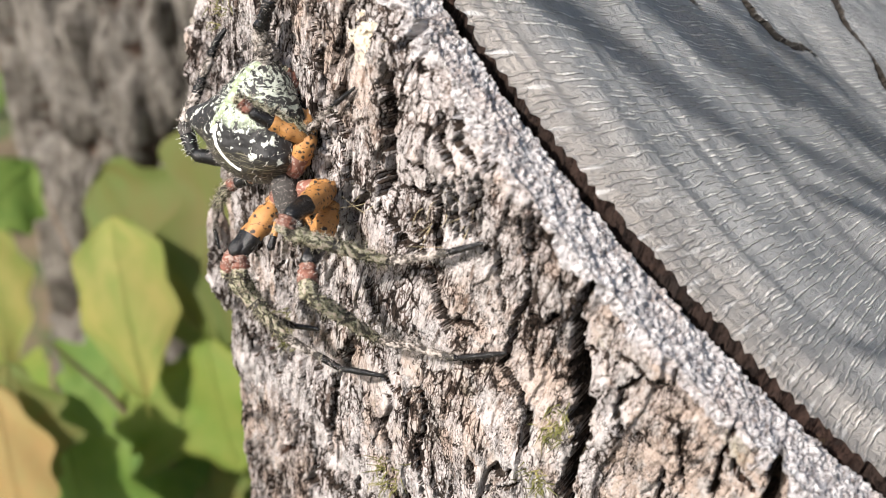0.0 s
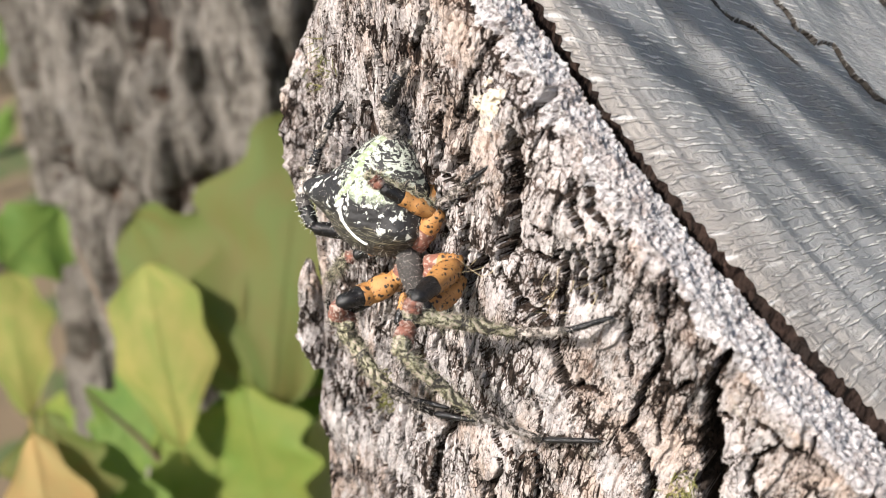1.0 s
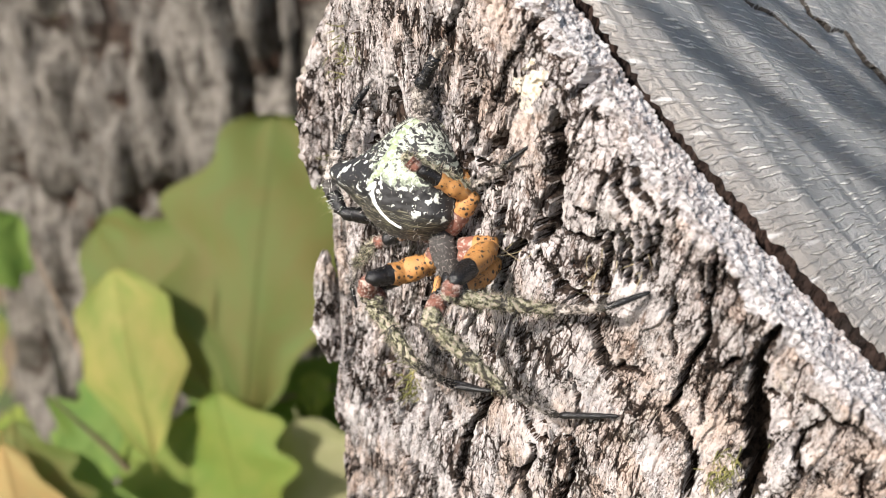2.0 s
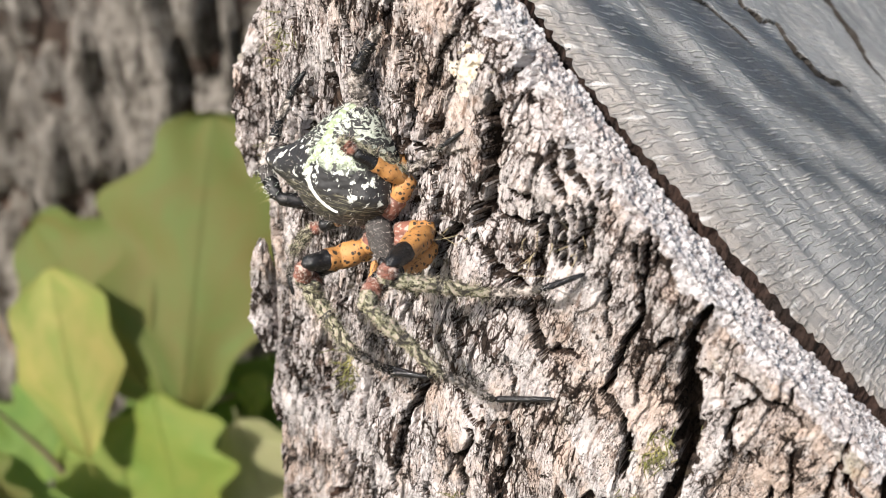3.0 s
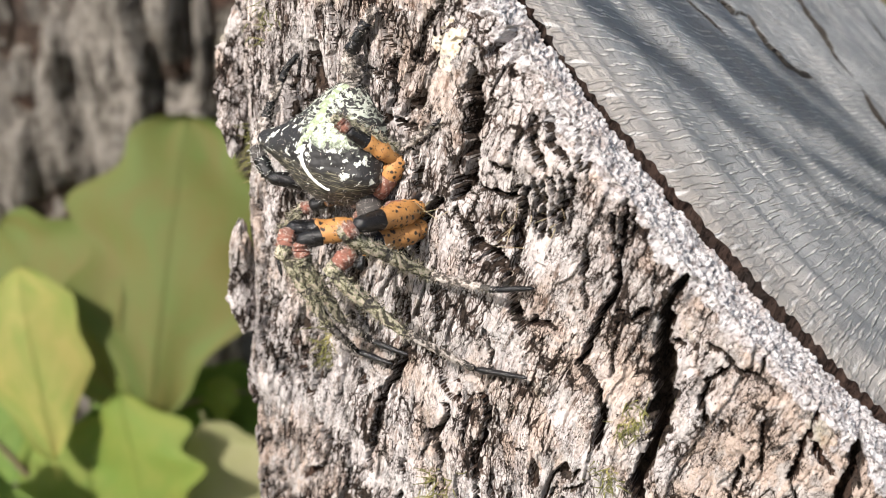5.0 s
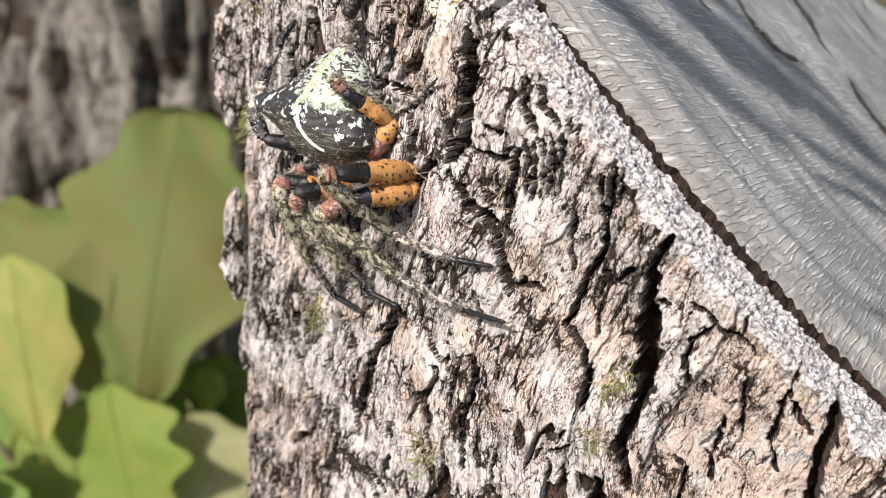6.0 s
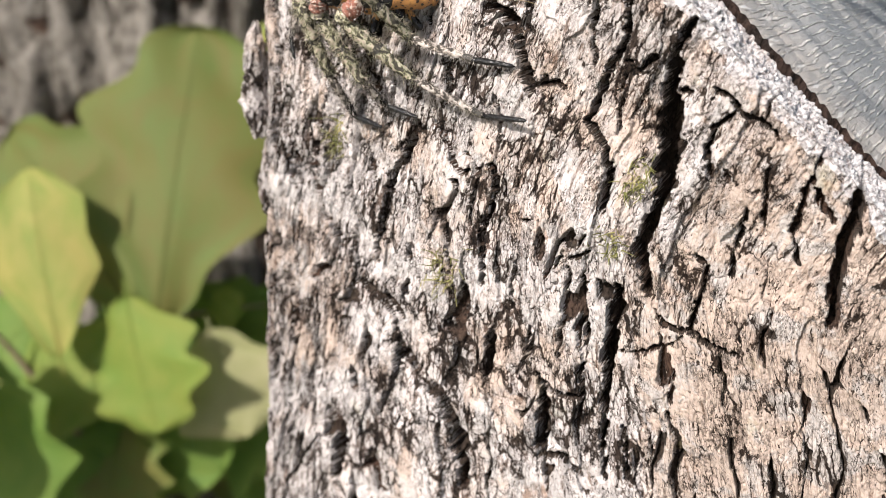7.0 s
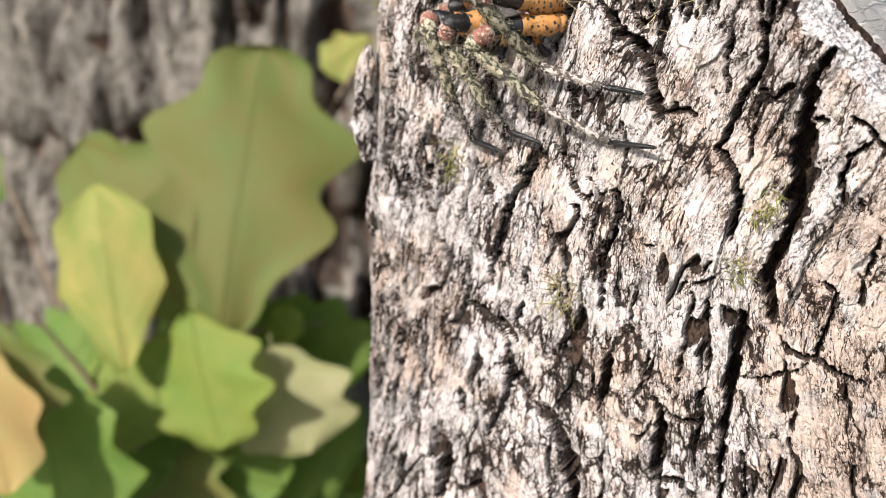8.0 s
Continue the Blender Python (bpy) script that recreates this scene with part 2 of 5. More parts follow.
def sawn_wood_material():
    """Grey end grain: rings, pale rays across them and saw marks. Its UV runs in decimetres round the stump and outwards."""
    mat, link, add, shader = material("sawn_wood", 0.36)
    even = coordinates(link, add, "UV", (1, 1, 1))
    # pale ticks across the rings: one to each cell, thin and a little bent
    bender, stretched, cell = add("TexNoise", Scale=26.0, Detail=3.0), add("VectorMath"), add("TexVoronoi", Scale=1.0, Randomness=0.9)
    cell.voronoi_dimensions = "2D"
    link(even, bender.inputs["Vector"])
    stretched.operation = "MULTIPLY_ADD"
    link(bender.outputs["Color"], stretched.inputs[0])
    stretched.inputs[1].default_value = (1.1, 0.5, 0)
    link(coordinates(link, add, "UV", (88, 36, 1)), stretched.inputs[2])
    link(stretched.outputs[0], cell.inputs["Vector"])
    away, sides = add("VectorMath"), add("SeparateXYZ")
    away.operation = "SUBTRACT"
    link(stretched.outputs[0], away.inputs[0])
    link(cell.outputs["Position"], away.inputs[1])
    link(away.outputs[0], sides.inputs[0])
    sideways = calculated(link, add, "ADD", calculated(link, add, "ABSOLUTE", sides.outputs[0]), calculated(link, add, "MULTIPLY", calculated(link, add, "ABSOLUTE", sides.outputs[1]), 0.16))
    rings = grain(link, add, coordinates(link, add, "UV", (1.2, 34, 1)), 1.5, 4, 0.6, 0.2)
    saw = grain(link, add, coordinates(link, add, "UV", (1.0, 9, 1)), 1.4, 3, 0.5, 0.3)
    patch = grain(link, add, even, 5.0, 5, 0.6)
    pores = grain(link, add, even, 200.0, 4, 0.75)
    colour = ramp(link, add, patch, (0.35, (0.18, 0.187, 0.192)), (0.65, (0.32, 0.323, 0.323)))
    colour = mixed(link, add, ramp(link, add, rings, (0.35, (0.15, 0.15, 0.15)), (0.6, (0, 0, 0))), colour, (0.10, 0.095, 0.09))
    fleck = ramp(link, add, calculated(link, add, "ADD", sideways, calculated(link, add, "MULTIPLY", calculated(link, add, "SUBTRACT", pores, 0.5), 0.35)), (0.10, (1, 1, 1)), (0.19, (0, 0, 0)))
    broken = ramp(link, add, rings, (0.42, (0.12, 0.12, 0.12)), (0.60, (0.75, 0.75, 0.75)))
    colour = mixed(link, add, mixed(link, add, 1.0, fleck, broken, "MULTIPLY"), colour, (0.90, 0.88, 0.85))
    colour = mixed(link, add, ramp(link, add, pores, (0.36, (0.6, 0.6, 0.6)), (0.46, (0, 0, 0))), colour, (0.12, 0.115, 0.11))
    # a warmer sapwood rim, sunlit brightness put into its colour, with fewer, longer rays
    where, split = add("TexCoord"), add("SeparateXYZ")
    link(where.outputs["UV"], split.inputs[0])
    rim = calculated(link, add, "ADD", split.outputs[1], calculated(link, add, "MULTIPLY", patch, 0.25))
    sunlit_sapwood = ramp(link, add, calculated(link, add, "SUBTRACT", rim, 0.55), (0.74, (0, 0, 0)), (0.88, (0.6, 0.6, 0.6)))
    colour = mixed(link, add, sunlit_sapwood, colour, (0.50, 0.43, 0.37))
    long_cell, off, ends = add("TexVoronoi", Scale=1.0, Randomness=0.95), add("VectorMath"), add("SeparateXYZ")
    long_cell.voronoi_dimensions = "2D"
    off.operation = "SUBTRACT"
    spread = coordinates(link, add, "UV", (34, 17, 1))
    link(spread, long_cell.inputs["Vector"])
    link(spread, off.inputs[0])
    link(long_cell.outputs["Position"], off.inputs[1])
    link(off.outputs[0], ends.inputs[0])
    ray = calculated(link, add, "ADD", calculated(link, add, "ABSOLUTE", ends.outputs[0]), calculated(link, add, "MULTIPLY", calculated(link, add, "ABSOLUTE", ends.outputs[1]), 0.22))
    ray = ramp(link, add, calculated(link, add, "ADD", ray, calculated(link, add, "MULTIPLY", calculated(link, add, "SUBTRACT", pores, 0.5), 0.12)), (0.06, (1, 1, 1)), (0.10, (0, 0, 0)))
    colour = mixed(link, add, calculated(link, add, "MULTIPLY", ray, sunlit_sapwood), colour, (0.95, 0.93, 0.90))
    # shade inside the cracks, put into the colour
    crack_shade, inside = add("Attribute"), add("SeparateXYZ")
    crack_shade.attribute_name = "grain"
    link(crack_shade.outputs["Vector"], inside.inputs[0])
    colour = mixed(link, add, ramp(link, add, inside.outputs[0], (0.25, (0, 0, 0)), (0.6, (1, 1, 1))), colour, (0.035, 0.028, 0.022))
    link(colour, shader.inputs["Base Color"])
    height = calculated(link, add, "ADD", calculated(link, add, "MULTIPLY", saw, 1.2), calculated(link, add, "MULTIPLY", fleck, 0.30))
    ridges = grain(link, add, coordinates(link, add, "UV", (7, 60, 1)), 1.0, 4, 0.6, 0.5)
    height = calculated(link, add, "ADD", height, calculated(link, add, "MULTIPLY", ridges, 0.4))
    height = calculated(link, add, "ADD", height, calculated(link, add, "MULTIPLY", pores, 0.35))
    relief(link, add, shader, height, 1.0, 0.0018)
    return mat


SAWN_BARK, SAWN_WOOD = sawn_bark_material(), sawn_wood_material()


def speckled(name, base, spots, scale, low, high, rough=0.55, second=None, source="Object", dots=0):
    """A base colour with spots of another."""
    mat, link, add, shader = material(name, rough)
    where = coordinates(link, add, source, (1, 1, 1))
    blots = grain(link, add, where, scale, 3, 0.5)
    soft = grain(link, add, where, scale * 0.35, 4, 0.6)
    colour = mixed(link, add, ramp(link, add, soft, (0.35, (0, 0, 0)), (0.65, (0.6, 0.6, 0.6))), base, second or tuple(c * 0.6 for c in base))
    colour = mixed(link, add, ramp(link, add, blots, (low, (0, 0, 0)), (high, (1, 1, 1))), colour, spots)
    if dots:
        cell, bent, wobble = add("TexVoronoi", Scale=dots, Randomness=1.0), add("VectorMath"), add("TexNoise", Scale=dots * 1.5, Detail=2.0)
        link(where, wobble.inputs["Vector"])
        bent.operation = "MULTIPLY_ADD"
        link(wobble.outputs["Color"], bent.inputs[0])
        bent.inputs[1].default_value = (0.35 / dots,) * 3
        link(where, bent.inputs[2])
        link(bent.outputs[0], cell.inputs["Vector"])
        colour = mixed(link, add, ramp(link, add, cell.outputs["Distance"], (0.24, (1, 1, 1)), (0.33, (0, 0, 0))), colour, spots)
    link(colour, shader.inputs["Base Color"])
    relief(link, add, shader, grain(link, add, where, scale * 3, 4, 0.7), 0.5, 0.0002)
    return mat


ORANGE = speckled("orange_cuticle", (0.47, 0.235, 0.075), (0.025, 0.017, 0.012), 2600, 0.64, 0.68, 0.5, (0.33, 0.14, 0.04), dots=1250)
BLACK = speckled("black_cuticle", (0.008, 0.008, 0.009), (0.025, 0.023, 0.021), 2400, 0.58, 0.74, 0.24)
RED = speckled("red_brown_cuticle", (0.24, 0.09, 0.06), (0.36, 0.28, 0.24), 2100, 0.53, 0.62, 0.7, (0.07, 0.045, 0.035))
BARK_HAIR = speckled("bark_coloured_hair", (0.44, 0.39, 0.36), (0.09, 0.075, 0.065), 1500, 0.52, 0.60, 0.85, (0.30, 0.26, 0.235))
DARK_BAND = speckled("dark_leg_band", (0.045, 0.04, 0.035), (0.22, 0.20, 0.15), 2200, 0.54, 0.62, 0.6)
def lichen_leg_material(name, scale, dark, olive, pale, warm):
    """Leg hair in the colours of lichen and bark, in blots."""
    mat, link, add, shader = material(name, 0.8)
    where = coordinates(link, add, "Object", (1, 1, 0.7))
    blots, small = grain(link, add, where, scale, 4, 0.6, 0.4), grain(link, add, where, scale * 3.5, 4, 0.7)
    value = calculated(link, add, "ADD", calculated(link, add, "MULTIPLY", blots, 0.7), calculated(link, add, "MULTIPLY", small, 0.3))
    colour = ramp(link, add, value, (0.455, dark), (0.49, olive), (0.53, pale), (0.59, warm))
    link(colour, shader.inputs["Base Color"])
    relief(link, add, shader, value, 1.0, 0.0006)
    return mat


LICHEN_LEG = lichen_leg_material("lichen_leg", 1300, (0.045, 0.038, 0.03), (0.17, 0.165, 0.085), (0.42, 0.40, 0.30), (0.42, 0.34, 0.28))
BARK_LEG = lichen_leg_material("bark_leg", 1200, (0.05, 0.042, 0.036), (0.20, 0.17, 0.145), (0.44, 0.395, 0.36), (0.50, 0.46, 0.43))
GREY_HAIR = speckled("grey_carapace", (0.05, 0.045, 0.042), (0.15, 0.14, 0.13), 2300, 0.54, 0.70, 0.8, (0.025, 0.022, 0.021))
WHITE_HAIR = speckled("white_hair", (0.78, 0.78, 0.74), (0.60, 0.64, 0.55), 1500, 0.5, 0.7, 0.75, (0.70, 0.72, 0.66))
LICHEN_GREEN = speckled("lichen_green", (0.27, 0.33, 0.20), (0.44, 0.48, 0.38), 1600, 0.48, 0.62, 0.85, (0.18, 0.22, 0.13))
STRAW = speckled("straw_fibre", (0.50, 0.42, 0.26), (0.28, 0.20, 0.11), 300, 0.5, 0.7, 0.7)
MOSS = speckled("moss", (0.16, 0.16, 0.045), (0.34, 0.30, 0.12), 400, 0.5, 0.7, 0.8)
CRUST = speckled("pale_lichen_crust", (0.54, 0.48, 0.37), (0.35, 0.28, 0.20), 1500, 0.52, 0.62, 0.95, (0.60, 0.57, 0.52))


def abdomen_material():
    """Black with white spots, a pale lichen-green saddle along the back and fine pale lines near the waist. UV: round from the back (0 at the middle of the back), and from the waist (0) to the rear (1)."""
    mat, link, add, shader = material("lichen_patterned_abdomen", 0.6)
    where, split = add("TexCoord"), add("SeparateXYZ")
    link(where.outputs["UV"], split.inputs[0])
    own = where.outputs["Object"]
    blots, big = grain(link, add, own, 1050, 4, 0.55, 0.4), grain(link, add, own, 600, 5, 0.65, 0.5)
    lines = add("TexNoise", Scale=1.0, Detail=4.0)
    link(coordinates(link, add, "UV", (11, 90, 1)), lines.inputs["Vector"])
    wobble = calculated(link, add, "MULTIPLY", calculated(link, add, "SUBTRACT", big, 0.5), 0.8)
    black = mixed(link, add, ramp(link, add, blots, (0.575, (0, 0, 0)), (0.605, (1, 1, 1))), (0.012, 0.012, 0.013), (0.58, 0.60, 0.55))
    dense = mixed(link, add, ramp(link, add, blots, (0.53, (0, 0, 0)), (0.60, (1, 1, 1))), (0.016, 0.016, 0.016), (0.42, 0.46, 0.38))
    below = mixed(link, add, ramp(link, add, lines.outputs["Fac"], (0.52, (0, 0, 0)), (0.62, (0.7, 0.7, 0.7))), (0.018, 0.017, 0.014), (0.24, 0.22, 0.15))
    pale = mixed(link, add, ramp(link, add, grain(link, add, own, 1500, 6, 0.7), (0.42, (0, 0, 0)), (0.58, (1, 1, 1))), (0.22, 0.27, 0.17), (0.50, 0.56, 0.45))
    pale = mixed(link, add, ramp(link, add, grain(link, add, own, 900, 5, 0.65), (0.57, (0, 0, 0)), (0.60, (1, 1, 1))), pale, (0.03, 0.03, 0.026))
    across = calculated(link, add, "ADD", calculated(link, add, "ABSOLUTE", calculated(link, add, "SUBTRACT", split.outputs[0], 0.06)), wobble)
    saddle = ramp(link, add, across, (0.15, (1, 1, 1)), (0.18, (0, 0, 0)))
    flank = ramp(link, add, calculated(link, add, "ADD", split.outputs[0], wobble), (0.22, (0, 0, 0)), (0.26, (1, 1, 1)))
    colour = mixed(link, add, flank, black, dense)
    colour = mixed(link, add, saddle, colour, pale)
    low = calculated(link, add, "ADD", split.outputs[1], calculated(link, add, "MULTIPLY", wobble, 0.35))
    colour = mixed(link, add, ramp(link, add, low, (0.50, (1, 1, 1)), (0.56, (0, 0, 0))), colour, black)
    colour = mixed(link, add, ramp(link, add, low, (0.27, (1, 1, 1)), (0.33, (0, 0, 0))), colour, below)
    dashes = grain(link, add, coordinates(link, add, "UV", (11, 26, 1)), 1.0, 3, 0.5, 0.8)
    rear = mixed(link, add, ramp(link, add, dashes, (0.49, (0, 0, 0)), (0.54, (1, 1, 1))), (0.014, 0.014, 0.014), (0.38, 0.41, 0.35))
    colour = mixed(link, add, ramp(link, add, calculated(link, add, "ADD", split.outputs[1], wobble), (0.66, (0, 0, 0)), (0.72, (1, 1, 1))), colour, rear)
    link(colour, shader.inputs["Base Color"])
    relief(link, add, shader, grain(link, add, own, 2500, 4, 0.7), 0.5, 0.0002)
    return mat


ABDOMEN = abdomen_material()


def leaf_material(name, base, second, vein):
    mat, link, add, shader = material(name, 0.6)
    shader.inputs["Specular IOR Level"].default_value = 0.2
    own = coordinates(link, add, "UV", (1, 1, 1))
    patch, fine = grain(link, add, own, 1.6, 4, 0.6, 0.4), grain(link, add, own, 30, 5, 0.65)
    colour = mixed(link, add, ramp(link, add, patch, (0.36, (0, 0, 0)), (0.62, (1, 1, 1))), base, second)
    colour = mixed(link, add, ramp(link, add, fine, (0.5, (0, 0, 0)), (0.72, (0.45, 0.45, 0.45))), colour, vein)
    link(colour, shader.inputs["Base Color"])
    relief(link, add, shader, fine, 0.3, 0.0006)
    # thin blades pass some of the light
    through_light, both, out = add("BsdfTranslucent"), add("MixShader"), None
    link(colour, through_light.inputs["Color"])
    both.inputs[0].default_value = 0.5
    link(shader.outputs[0], both.inputs[1])
    link(through_light.outputs[0], both.inputs[2])
    for node in mat.node_tree.nodes:
        if node.type == "OUTPUT_MATERIAL":
            link(both.outputs[0], node.inputs["Surface"])
    return mat


LEAF_OLIVE = leaf_material("olive_leaf", (0.155, 0.145, 0.042), (0.125, 0.17, 0.045), (0.18, 0.18, 0.065))
LEAF_LIME = leaf_material("lime_leaf", (0.16, 0.24, 0.045), (0.22, 0.26, 0.055), (0.25, 0.29, 0.09))
LEAF_YELLOW = leaf_material("yellowing_leaf", (0.38, 0.34, 0.105), (0.22, 0.28, 0.065), (0.36, 0.35, 0.15))
LEAF_GREEN = leaf_material("green_leaf", (0.11, 0.20, 0.04), (0.16, 0.235, 0.05), (0.19, 0.25, 0.08))
LEAF_TAN = leaf_material("tan_leaf", (0.38, 0.36, 0.20), (0.32, 0.33, 0.15), (0.46, 0.43, 0.27))
LEAF_ORANGE = leaf_material("orange_leaf", (0.46, 0.30, 0.12), (0.42, 0.33, 0.13), (0.5, 0.40, 0.22))
TWIG = speckled("twig", (0.22, 0.16, 0.11), (0.10, 0.07, 0.05), 160, 0.5, 0.7, 0.85)
LITTER = speckled("forest_floor", (0.10, 0.075, 0.045), (0.05, 0.07, 0.02), 14, 0.5, 0.62, 0.95, (0.17, 0.12, 0.07))


# ---- building blocks ----
def part(name, data, mat, parent=None, label="", smooth=True):
    """Links a bmesh, or vertices and faces, as one mesh object under a thing or a part."""
    mesh = bpy.data.meshes.new(name)
    if isinstance(data, bmesh.types.BMesh):
        data.to_mesh(mesh)
        data.free()
    else:
        mesh.from_pydata(*data)
    for one in mat if isinstance(mat, (list, tuple)) else (mat,):
        mesh.materials.append(one)
    if smooth:
        mesh.shade_smooth()
    ob = new(name, mesh)
    ob.parent = parent
    return tagged(ob, label)


def holder(name, m, label, category, group="", kind=""):
    ob = new(name)
    ob.empty_display_size = 0.01
    ob.matrix_world = m
    return tagged(ob, label, category, group, kind)


def hashed(ix, iy, seed):
    n = (ix * 374761393 + iy * 668265263 + seed * 144665) & 0x7FFFFFFF
    n = ((n ^ (n >> 13)) * 1274126177) & 0x7FFFFFFF
    return (n ^ (n >> 16)) & 0xFFFF


def wavy(x, y, seed=0):
    """Smooth noise between about -1 and 1 on arrays."""
    ix, iy = np.floor(x).astype(np.int64), np.floor(y).astype(np.int64)
    fx, fy = x - ix, y - iy
    sx, sy = fx * fx * fx * (fx * (fx * 6 - 15) + 10), fy * fy * fy * (fy * (fy * 6 - 15) + 10)

    def corner(dx, dy):
        a = hashed(ix + dx, iy + dy, seed) / 65536 * 2 * np.pi
        return np.cos(a) * (fx - dx) + np.sin(a) * (fy - dy)

    low = corner(0, 0) * (1 - sx) + corner(1, 0) * sx
    high = corner(0, 1) * (1 - sx) + corner(1, 1) * sx
    return (low * (1 - sy) + high * sy) * 1.5


def layered(x, y, octaves=4, seed=0, gain=0.5):
    total, size = np.zeros_like(np.asarray(x, float)), 1.0
    for n in range(octaves):
        total += size * wavy(x * 2**n, y * 2**n, seed + n * 17)
        size *= gain
    return total


def cells(x, y, seed=0):
    """Cell noise on a jittered grid: the distance to the nearest border, and a number for each cell."""
    ix, iy = np.floor(x).astype(np.int64), np.floor(y).astype(np.int64)
    first, second, number = np.full(x.shape, 9.0), np.full(x.shape, 9.0), np.zeros(x.shape)
    for dx in (-1, 0, 1):
        for dy in (-1, 0, 1):
            jx, jy = hashed(ix + dx, iy + dy, seed) / 65536, hashed(ix + dx, iy + dy, seed + 5) / 65536
            d = np.hypot(ix + dx + 0.15 + 0.7 * jx - x, iy + dy + 0.15 + 0.7 * jy - y)
            closer = d < first
            second = np.where(closer, first, np.minimum(second, d))
            number = np.where(closer, jx, number)
            first = np.where(closer, d, first)
    return second - first, number


def ease(a, b, x):
    k = np.clip((x - a) / (b - a), 0, 1)
    return k * k * (3 - 2 * k)


# ---- the stump: its own space has z up its axis and -y towards the light side; lengths in millimetres below ----
RADIUS, BASE = 138.45, 440.8
STUMP_TURN = Matrix(((0.95462, 0.15616, 0.25362, 0), (-0.13983, 0.98683, -0.08131, 0), (-0.26298, 0.04216, 0.96388, 0), (0, 0, 0, 1)))
STUMP_POSE = Matrix.Translation((0.069438 - 0.25362 * 0.4408, 0.235336 + 0.08131 * 0.4408, 0.0)) @ STUMP_TURN
stump = holder("tree_stump", STUMP_POSE, "weathered grey sawn tree stump with deeply furrowed bark", "tree stump")

FURROWS = []


def furrow(width, depth, *points):
    """A furrow in the bark along points of (millimetres round, millimetres up)."""
    FURROWS.append((width, depth, points))


furrow(0.72, 3.0, (-106.1, 36.5), (-105.2, 31.5), (-103.9, 27.4), (-101.4, 24.0), (-99.6, 21.1), (-98.5, 17.9), (-97.3, 13.5))
furrow(0.40, 2.0, (-94.2, 16.4), (-91.4, 13.1), (-89.8, 10.5))
furrow(0.33, 1.6, (-89.4, 14.8), (-87.2, 12.7), (-85.2, 11.4), (-83.7, 10.7))
furrow(0.51, 3.6, (-74.5, 35.7), (-73.7, 34.0))
furrow(0.54, 3.8, (-72.7, 30.4), (-73.0, 28.2), (-72.8, 26.1), (-73.3, 23.6), (-73.8, 20.9), (-73.6, 18.7), (-73.4, 16.4), (-73.1, 13.7), (-72.5, 10.1), (-72.1, 8.7))
furrow(0.29, 2.4, (-70.9, 32.1), (-68.1, 31.1), (-66.9, 29.5), (-65.4, 28.2), (-63.9, 27.7), (-62.9, 28.7))
furrow(0.40, 3.0, (-58.6, 23.6), (-57.6, 20.6), (-56.6, 18.4), (-55.5, 15.3))
furrow(0.54, 3.4, (-51.7, 8.9), (-51.1, 6.3), (-50.4, 3.7), (-49.9, 0.7))
furrow(0.18, 1.4, (-63.3, 19.8), (-61.3, 15.4), (-59.4, 11.8), (-57.7, 8.9))
furrow(0.43, 3.2, (-74.1, 3.4), (-72.0, 3.8), (-70.3, 3.4), (-68.3, 2.7), (-66.7, 2.3), (-65.6, 0.4), (-64.2, -1.3), (-63.9, -3.7), (-63.4, -6.6), (-63.1, -8.6), (-63.5, -11.7), (-63.7, -14.9))
furrow(0.33, 2.2, (-66.3, 8.2), (-66.1, 5.3))
furrow(0.25, 1.8, (-67.5, 13.6), (-67.2, 11.4))
furrow(0.43, 2.8, (-63.9, -1.5), (-61.7, -3.1), (-59.1, -4.6), (-57.0, -4.7), (-54.8, -5.3))
furrow(1.09, 3.2, (-54.1, -5.8), (-51.9, -8.1), (-49.8, -11.0), (-47.3, -17.2))
furrow(0.47, 2.8, (-70.3, -10.4), (-69.2, -11.5), (-68.9, -13.1))
furrow(1.23, 3.4, (-71.8, -20.5), (-69.5, -21.0), (-68.0, -23.4), (-67.2, -26.4), (-67.4, -29.7))
furrow(0.25, 1.8, (-79.1, -17.3), (-77.5, -19.7), (-75.0, -21.3), (-74.0, -25.2), (-71.6, -28.2))
furrow(0.33, 2.2, (-87.8, -4.5), (-85.6, -6.3), (-84.1, -8.5), (-83.6, -11.5))
furrow(0.25, 1.8, (-80.9, -5.1), (-79.0, -8.2))
furrow(0.22, 1.6, (-87.2, 2.4), (-86.4, -1.3), (-85.1, -2.6))
furrow(0.65, 2.6, (-88.6, -14.1), (-86.1, -18.1))
furrow(0.36, 2.0, (-79.1, 6.8), (-81.0, 8.6), (-82.8, 9.4))
furrow(0.51, 3.8, (-68.6, 50.9), (-66.6, 50.3), (-64.2, 48.7), (-62.8, 48.3), (-61.3, 47.1), (-60.1, 45.3), (-58.9, 43.5))
furrow(0.25, 2.2, (-58.9, 43.5), (-57.6, 44.2), (-56.3, 44.9), (-54.8, 45.1))
furrow(0.36, 3.0, (-53.6, 62.1), (-51.9, 58.6), (-50.5, 56.4), (-49.7, 54.6), (-49.7, 52.4), (-50.1, 49.9), (-50.1, 48.4), (-50.0, 46.5), (-50.1, 44.2), (-50.2, 42.7))
furrow(0.40, 3.2, (-50.2, 42.7), (-48.7, 42.1), (-47.2, 41.2), (-46.2, 39.3), (-45.4, 38.2), (-44.8, 36.0), (-44.2, 32.9))
furrow(0.36, 2.8, (-42.9, 59.6), (-43.2, 58.0), (-43.4, 56.4), (-43.7, 54.9), (-43.3, 53.6))
furrow(0.72, 3.0, (-43.3, 54.0), (-42.8, 52.0), (-42.3, 50.4))
furrow(1.30, 4.2, (-42.5, 50.3), (-41.3, 48.2), (-40.5, 46.3), (-40.0, 44.2), (-39.5, 42.1), (-38.7, 40.1), (-37.9, 38.1))
